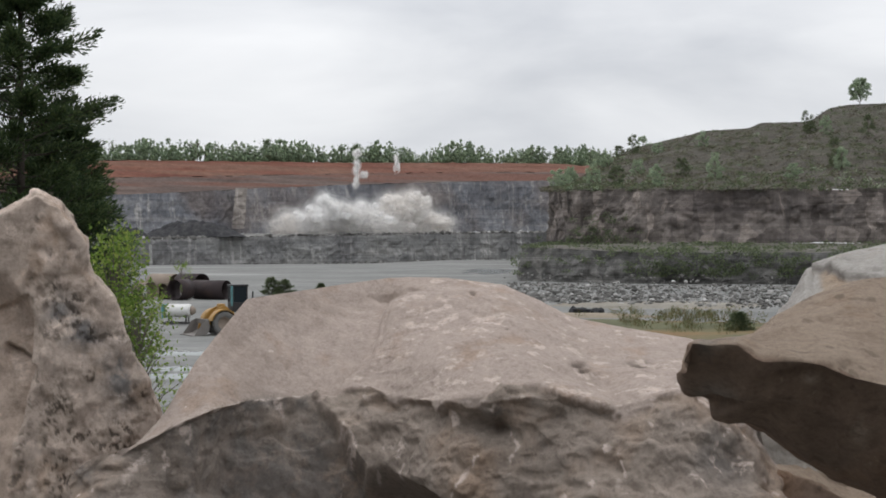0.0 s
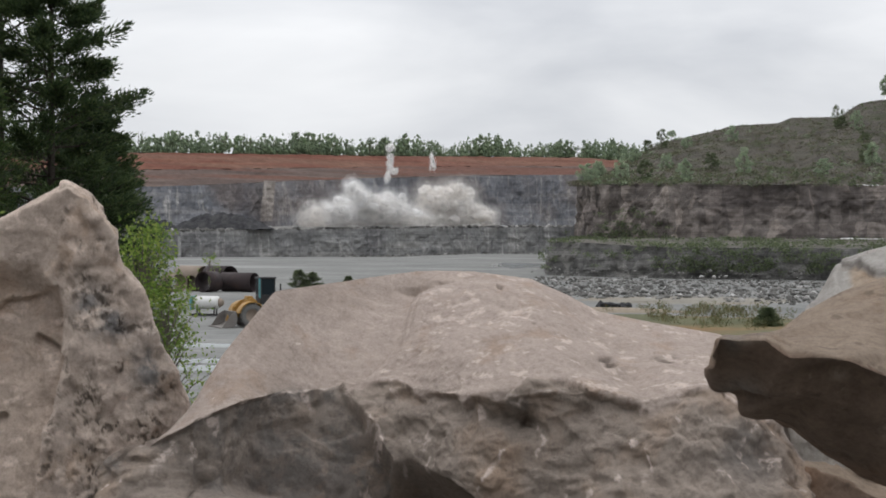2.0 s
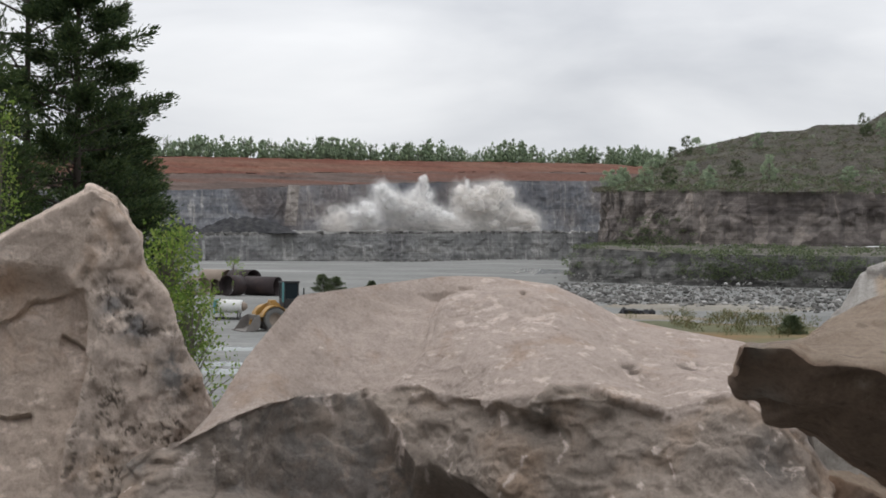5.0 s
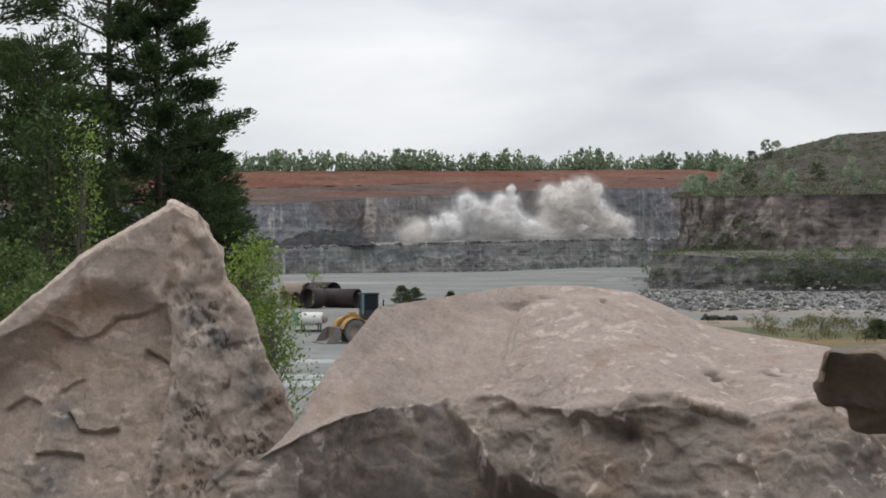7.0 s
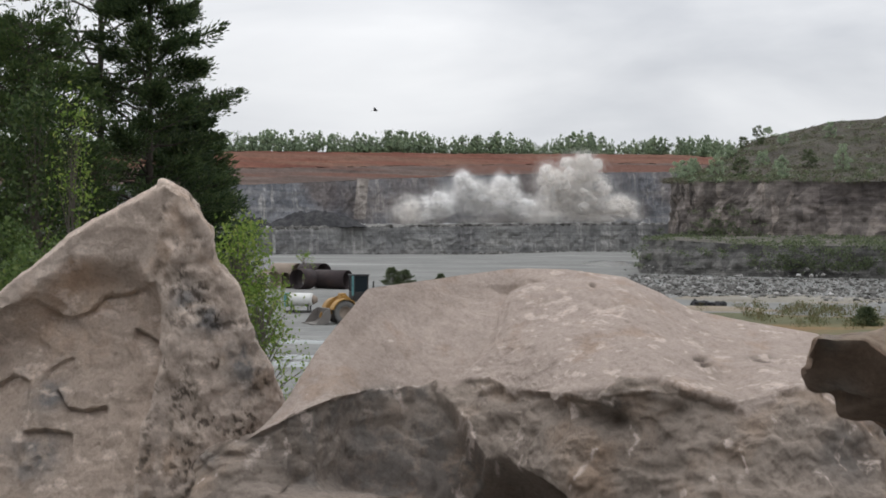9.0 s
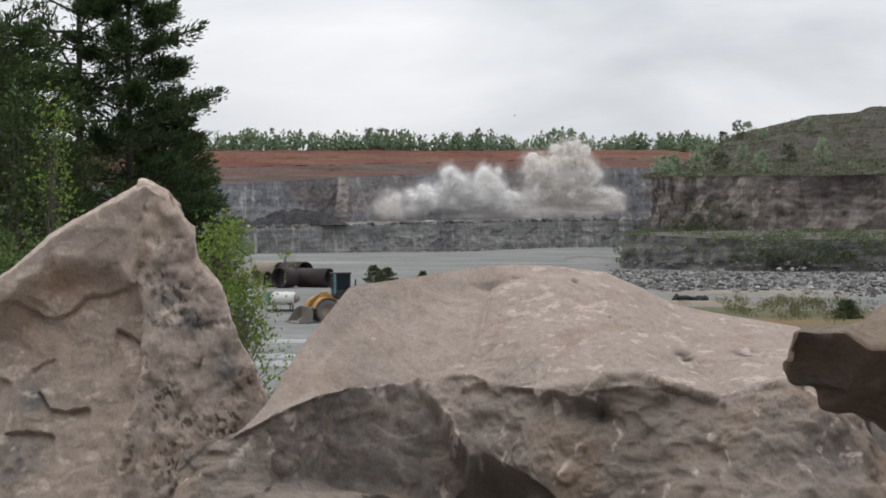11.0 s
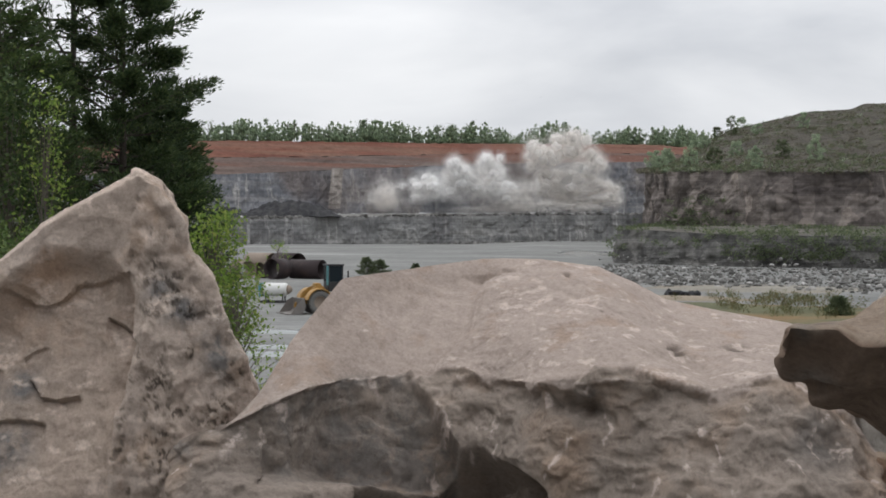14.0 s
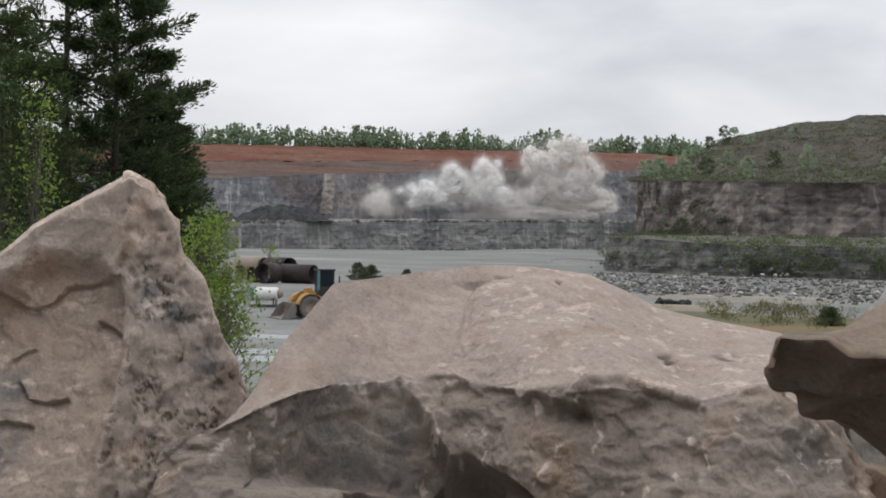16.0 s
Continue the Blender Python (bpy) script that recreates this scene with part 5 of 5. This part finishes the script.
broadleaf("young_poplar", -39.5, 165, 6.0, 1.5, "thin yellow-green young tree on the quarry floor", 52, 0.12, SPRING_LEAF, 60, 12, 0.2, None, True, 0.4)


# ---- steel pipes, tank and loader ----
def pipe(x, y, z, radius, length, heading, tilt, material, label, bands=()):
    """A rolled steel kiln shell, open at both ends."""
    ob = new("steel_pipe")
    ob.matrix_world = pose(x, y, z, 0, 0, heading) @ pose(0, 0, 0, 0, 90 + tilt, 0)
    tagged(ob, label, "pipe", "scrapped steel pipes")
    h, w = length / 2, 0.05
    part("shell", lathe([(radius, -h), (radius, h), (radius - w, h), (radius - w, -h)]), material, ob, "", True)
    for b in bands:
        part("band", lathe([(radius + 0.003, b - 0.12), (radius + 0.09, b - 0.12), (radius + 0.09, b + 0.12), (radius + 0.003, b + 0.12)]), material, ob, "riveted ring", True)
    return ob


pipe(-28.6, 168, 1.18, 1.18, 4.6, -24, 0, RUST, "long dark rusty steel pipe lying on the quarry floor")
pipe(-31.9, 166, 1.25, 1.25, 2.4, 62, 0, RUST, "dark maroon steel pipe section with a ragged open end")
pipe(-34.0, 168.5, 1.0, 1.0, 2.4, 66, 0, RUST_OLIVE, "olive-brown rusty steel pipe section")
pipe(-36.3, 166, 1.12, 1.12, 3.2, -52, 0, RUST_TAN, "pale rusty steel pipe with ring bands", (-1.2, -0.5, 0.2))
pipe(-39.6, 194, 1.35, 1.35, 5.0, -38, 0, RUST_TAN, "pale grey steel pipe with a wide open end")
pipe(-35.0, 190, 1.4, 1.4, 4.6, -42, 0, RUST, "dark steel pipe with a wide open end behind the others")


def build_tank():
    tank = new("storage_tank")
    tank.matrix_world = pose(-21.9, 113, 0.0, 0, 0, -6) @ Matrix.Scale(1.05, 4)
    tagged(tank, "white chalky cylindrical tank on a skid with rusty end", "tank")
    m = pose(0, 0, 1.05, 0, 90, 0)
    part("shell", lathe([(0.0, -1.0), (0.35, -1.0), (0.5, -0.92), (0.52, -0.8), (0.52, 0.8), (0.5, 0.92), (0.35, 1.0), (0.0, 1.0)], m, 28, False), WHITE, tank, "", True)
    part("end_cap", lathe([(0.0, 1.01), (0.36, 1.01), (0.36, 1.12), (0.2, 1.35), (0.0, 1.36)], m, 20, False), RUST_TAN, tank, "rusty end fitting", True)
    part("end_frame", join(box((0.1, 1.1, 1.1), (-1.15, 0, 1.0), 0.02), box((0.3, 0.3, 0.5), (-1.3, 0.2, 1.15), 0.03)), TEAL, tank, "teal painted end frame")
    for y in (-0.35, 0.35):
        part("skid", box((2.4, 0.12, 0.16), (0, y, 0.08), 0.02), BLACK, tank)
    for x in (-0.7, 0.7):
        for y in (-0.35, 0.35):
            part("leg", box((0.1, 0.1, 0.6), (x, y, 0.42), 0.01), BLACK, tank)


def build_loader():
    """An articulated wheel loader; it faces along its own +x."""
    ld = new("wheel_loader")
    ld.matrix_world = pose(-15.3, 99.5, 0.0, 0, 0, 208) @ Matrix.Scale(0.95, 4)
    tagged(ld, "yellow wheel loader parked with its bucket lowered", "wheel loader")
    part("rear_frame", join(box((2.6, 1.3, 0.9), (-1.9, 0, 1.35), 0.08), box((0.5, 2.2, 0.7), (-3.3, 0, 1.2), 0.1)), YELLOW, ld)
    part("engine_hood", join(box((2.2, 1.35, 0.75), (-2.2, 0, 2.1), 0.12), box((0.12, 1.1, 0.5), (-3.32, 0, 2.05), 0.03)), YELLOW, ld)
    part("front_frame", join(box((1.5, 0.9, 0.9), (0.9, 0, 1.15), 0.06), box((0.5, 0.7, 1.5), (1.0, 0, 1.6), 0.08)), YELLOW, ld)
    part("exhaust", lathe([(0.06, 0), (0.06, 0.8), (0.045, 0.8), (0.045, 0)], pose(-1.7, -0.35, 2.45), 14), BLACK, ld)
    cab = part("cab", box((1.2, 1.2, 0.75), (-0.35, 0, 2.08), 0.05), BLACK, ld, "black cab with dark windows")
    part("roof", box((1.34, 1.3, 0.14), (-0.35, 0, 3.74), 0.05), BLACK, cab)
    for x in (-0.9, 0.2):
        for y in (-0.55, 0.55):
            part("post", box((0.1, 0.1, 1.3), (x, y, 3.06), 0.02), BLACK, cab)
    for y in (-0.55, 0.55):
        part("side_window", box((1.0, 0.03, 1.22), (-0.35, y, 3.05), 0), GLASS_DARK, cab, "dark glass")
    for x in (-0.9, 0.2):
        part("windscreen", box((0.03, 1.0, 1.22), (x, 0, 3.05), 0), GLASS_DARK, cab, "dark glass")
    part("ladder", join(*[box((0.06, 0.06, 1.5), (0.42, 0.72 + s, 2.95), 0.01) for s in (0, 0.25)]), TEAL, ld, "pale teal mirror post")
    for x in (1.15, -2.2):
        for y in (-1.05, 1.05):
            m = pose(x, y, 0.9, 90, 0, 0)
            wheel = part("wheel", lathe([(0.0, -0.12), (0.42, -0.12), (0.46, -0.25), (0.5, -0.25), (0.5, 0.25), (0.46, 0.25), (0.42, 0.12), (0.0, 0.12)], m, 24, False), RUST_TAN, ld, "dusty tan rim", True)
            tread = [box((0.1, 0.58, 0.1), (0, 0, 0), 0.02, (0, 0, 12)) for _ in range(18)]
            for k, b in enumerate(tread):
                bmesh.ops.transform(b, matrix=pose(x, y, 0.9, 0, k * 20, 0) @ pose(0, 0, 0.88), verts=b.verts[:])
            tyre = join(lathe([(0.5, -0.26), (0.62, -0.32), (0.8, -0.32), (0.88, -0.24), (0.9, 0.0), (0.88, 0.24), (0.8, 0.32), (0.62, 0.32), (0.5, 0.26)], m, 32), *tread)
            part("tyre", tyre, RUBBER, wheel, "dusty grey rubber tyre")
    for y in (-1.05, 1.05):
        arc = [(1.15 + 1.08 * math.cos(a), 0.9 + 1.08 * math.sin(a)) for a in np.linspace(0.2, 2.6, 12)]
        arc += [(1.15 + 1.0 * math.cos(a), 0.9 + 1.0 * math.sin(a)) for a in np.linspace(2.6, 0.2, 12)]
        part("fender", slab(arc, 0.75, pose(0, y, 0), 0), YELLOW, ld)
    for y in (-0.55, 0.55):
        part("lift_arm", slab([(0.5, 1.95), (0.9, 2.25), (1.6, 1.95), (2.6, 0.75), (2.65, 0.45), (2.35, 0.45), (1.5, 1.4), (0.8, 1.7)], 0.16, pose(0, y, 0), 0.02), YELLOW, ld)
        part("hydraulic_ram", lathe([(0.0, 0), (0.07, 0), (0.07, 1.2), (0.04, 1.2), (0.04, 1.7), (0.0, 1.7)], pose(0.7, y * 0.6, 1.2, 0, 105, 0), 12, False), STEEL, ld)
    shell = [(2.45, 1.25), (2.35, 0.7), (2.45, 0.25), (2.75, 0.06), (3.6, 0.0), (3.6, 0.05), (2.8, 0.13), (2.53, 0.3), (2.43, 0.7), (2.53, 1.22)]
    bucket = part("bucket", slab(shell, 2.9, Matrix(), 0.008), STEEL, ld, "worn grey steel bucket")
    for y in (-1.45, 1.45):
        part("side_plate", slab([(2.45, 1.25), (2.36, 0.7), (2.46, 0.25), (2.75, 0.05), (3.6, 0.0), (3.3, 0.4), (2.9, 1.0)], 0.05, pose(0, y, 0), 0.008), STEEL, bucket)
    for k in range(7):
        part("tooth", box((0.28, 0.12, 0.06), (3.68, -1.35 + k * 0.45, 0.03), 0.015), STEEL, bucket)
    part("tail_light", box((0.06, 0.2, 0.14), (-3.58, 0.8, 1.4), 0.01), RED, ld, "red lamp")


build_tank()
build_loader()


# ---- dust and bird ----
def puff(name, size, seed, material, label, lobes=24, spread=0.62, clots=52000, grain=0.078, loose=0.165):
    """One drifting body of blast dust: thin billowing lobes inside a haze of very small clots that thins outwards."""
    rng = np.random.default_rng(seed)
    bm = bmesh.new()
    bmesh.ops.create_icosphere(bm, subdivisions=3, radius=1)
    v0, f0 = np.array([v.co[:] for v in bm.verts]), np.array([[v.index for v in f.verts] for f in bm.faces])
    bm.free()
    verts, faces, count, at, wide = [], [], 0, [], []
    for k in range(lobes):
        d = rng.normal(size=3)
        d /= np.linalg.norm(d)
        c, radius = d * rng.random() ** 0.5 * spread, 0.17 + 0.19 * rng.random()
        w = 0.85 + 0.4 * rough(v0 * 1.6 + c * 5 + seed, seed, 4)[:, None]
        verts.append((c + v0 * radius * 0.6 * w) * size)
        faces.append(f0 + count)
        count += len(v0)
        at.append(c)
        wide.append(radius)
    pick = rng.integers(0, lobes, clots)
    d = rng.normal(size=(clots, 3))
    d /= np.linalg.norm(d, axis=1)[:, None]
    c = (np.array(at)[pick] + d * (np.array(wide)[pick][:, None] * 0.56 + loose * np.minimum(2.0, np.abs(rng.normal(size=(clots, 1)))))) * size
    s = grain * (0.5 + rng.random((clots, 1, 1)))
    fv = (c[:, None] + rng.normal(size=(clots, 3, 3)) * s).reshape(-1, 3)
    smooth = [True] * sum(len(f) for f in faces) + [False] * clots
    all_v = np.concatenate(verts + [fv])
    all_f = np.concatenate(faces + [np.arange(clots * 3).reshape(-1, 3) + count])
    me = bpy.data.meshes.new(name)
    me.vertices.add(len(all_v))
    me.loops.add(len(all_f) * 3)
    me.polygons.add(len(all_f))
    me.vertices.foreach_set("co", all_v.ravel())
    me.loops.foreach_set("vertex_index", all_f.ravel())
    me.polygons.foreach_set("loop_start", np.arange(len(all_f)) * 3)
    me.polygons.foreach_set("use_smooth", smooth)
    me.materials.append(material)
    me.materials.append(CLOTS if material is DUST else CLOTS_TAN)
    me.polygons.foreach_set("material_index", [0] * (len(all_f) - clots) + [1] * clots)
    me.update()
    return tagged(new(name, me), label, "dust cloud", "blast dust")


DRIFT = []


def drifting(ob, rows):
    """rows: seconds, x, y, z."""
    DRIFT.append((ob, rows))


TIMES = (0, 3.5, 6, 7, 8.6, 12.5, 14.5, 16)


def lobe(ways, size, seed, material, label, **more):
    """ways: sideways and upward slope of the sight line at each of TIMES; the dust stays just before the upper face."""
    ob = puff("dust_cloud", size, seed, material, label, **more)
    rows = []
    for t, (a, b) in zip(TIMES, ways):
        depth = float(np.interp(a, [-0.22, -0.15, -0.076, 0.007, 0.073], [545, 570, 605, 638, 656]))
        rows.append((t, depth * a, depth, EYE[2] + depth * b))
    drifting(ob, rows)


def mr(*pairs):
    return [((x - 784) / 2413, (436 - y) / 2413) for x, y in pairs]


PALE, TAN, JET = "thick pale grey rock dust rising off the bench", "thin tan rock dust drifting along the face", "thin pale jet of dust thrown up from a shot hole"
lobe(mr((500, 394), (500, 394), (500, 394), (500, 394), (505, 388), (505, 380), (508, 378), (510, 378)), (12, 6, 9), 1, HAZE, PALE, lobes=12, clots=48000, grain=0.064, loose=0.24)
lobe(mr((540, 386), (540, 382), (548, 384), (550, 385), (552, 380), (566, 366), (580, 364), (586, 364)), (14, 7, 10), 2, DUST, PALE)
lobe(mr((580, 368), (582, 352), (598, 352), (603, 352), (610, 346), (632, 338), (645, 336), (650, 336)), (11, 7, 12), 3, DUST, PALE)
lobe(mr((612, 384), (612, 376), (630, 374), (636, 374), (640, 370), (645, 362), (650, 360), (652, 360)), (16, 8, 11), 4, DUST, PALE)
lobe(mr((650, 372), (648, 362), (662, 350), (670, 346), (681, 344), (694, 324), (705, 320), (711, 318)), (11, 7, 11.5), 5, DUST, PALE)
lobe(mr((660, 392), (664, 390), (680, 386), (686, 386), (692, 380), (700, 366), (706, 364), (710, 362)), (16, 8, 9), 6, DUST, PALE)
lobe(mr((705, 370), (735, 360), (752, 348), (762, 340), (772, 334), (788, 309), (797, 306), (802, 304)), (15, 8, 14), 7, DUST_TAN, TAN)
lobe(mr((726, 366), (770, 358), (790, 342), (800, 330), (812, 318), (836, 291), (842, 290), (848, 288)), (15, 8, 14), 8, DUST_TAN, TAN)
lobe(mr((735, 384), (785, 376), (808, 370), (822, 362), (836, 352), (870, 324), (880, 324), (886, 324)), (15, 8, 15), 9, DUST_TAN, TAN)
lobe(mr((700, 388), (745, 386), (765, 382), (775, 378), (790, 370), (810, 352), (818, 352), (824, 352)), (18, 8, 13), 10, DUST_TAN, TAN)
lobe(mr((768, 396), (818, 390), (845, 386), (858, 384), (880, 380), (896, 370), (902, 370), (906, 370)), (14, 6, 10), 11, DUST_TAN, TAN)
lobe(mr((620, 398), (640, 397), (660, 397), (670, 397), (690, 396), (720, 394), (730, 394), (735, 394)), (44, 5, 5), 12, HAZE, PALE, lobes=12, clots=48000, grain=0.064, loose=0.24)
lobe(mr((600, 385), (600, 375), (615, 370), (622, 368), (632, 362), (650, 352), (655, 350), (660, 350)), (32, 9, 12), 18, HAZE, PALE, lobes=12, clots=48000, grain=0.064, loose=0.24)
lobe(mr((720, 382), (765, 375), (790, 366), (802, 360), (820, 352), (838, 338), (846, 338), (852, 338)), (28, 9, 19), 19, HAZE, TAN, lobes=12, clots=48000, grain=0.064, loose=0.24)
lobe(mr((735, 394), (778, 392), (798, 388), (808, 387), (826, 385), (850, 382), (856, 382), (862, 382)), (27, 7, 9), 20, DUST_TAN, TAN)
lobe(mr((690, 390), (700, 388), (716, 384), (724, 382), (732, 378), (748, 372), (752, 372), (757, 372)), (19, 7, 12), 21, HAZE, PALE, lobes=12, clots=48000, grain=0.064, loose=0.24)
lobe(mr((628, 318), (640, 322), (650, 345), (655, 350), (660, 360), (665, 370), (668, 372), (670, 372)), (3, 3, 5), 13, DUST, JET, lobes=8, clots=5000)
lobe(mr((627, 290), (645, 298), (664, 345), (672, 330), (676, 345), (680, 355), (684, 360), (688, 360)), (3.6, 3, 5.5), 14, DUST, JET, lobes=8, clots=5000)
lobe(mr((632, 268), (648, 280), (666, 334), (676, 318), (680, 335), (690, 350), (695, 350), (698, 350)), (3, 3, 4), 15, DUST, JET, lobes=8, clots=5000)
lobe(mr((643, 305), (652, 318), (664, 340), (668, 350), (674, 358), (680, 365), (684, 365), (688, 365)), (2.4, 2, 3), 16, DUST, JET, lobes=8, clots=5000)
lobe(mr((702, 285), (726, 308), (745, 345), (755, 352), (765, 355), (775, 360), (785, 360), (790, 360)), (2.4, 2, 6.5), 17, DUST, JET, lobes=8, clots=5000)


def build_bird():
    bird = new("bird")
    tagged(bird, "small dark bird in flight with spread wings", "bird")
    part("body", lathe([(0.0, -0.14), (0.025, -0.1), (0.045, 0.0), (0.03, 0.09), (0.0, 0.16)], pose(0, 0, 0, 0, 90, 0), 10, False), BLACK, bird, "", True)
    for s in (-1, 1):
        part("wing", slab([(-0.08, 0), (0.06, 0), (0.05, 0.14), (-0.03, 0.32), (-0.07, 0.3), (-0.1, 0.12)], 0.02, pose(0, 0.02 * s, 0.02, -62 * s, 0, 0), 0), BLACK, bird)
    part("tail", slab([(-0.13, -0.02), (-0.13, 0.02), (-0.26, 0.05), (-0.26, -0.05)], 0.015, pose(0, 0, 0, 90, 0, 0), 0), BLACK, bird)
    return bird


BIRD = build_bird()


def motions():
    for ob, rows in DRIFT:
        walk(ob, [(t, pose(x, y, z)) for t, x, y, z in rows])
    walk(BIRD, [(0, pose(-118, 80, 17)), (8.3, pose(-19.4, 80, 13.9)), (8.5, pose(-17.0, 80, 13.8)), (9.0, pose(-11.1, 80, 13.8)), (9.2, pose(-9.0, 84, 13.7)), (11.3, pose(-6, 330, 36)), (16, pose(10, 900, 95))])


motions()
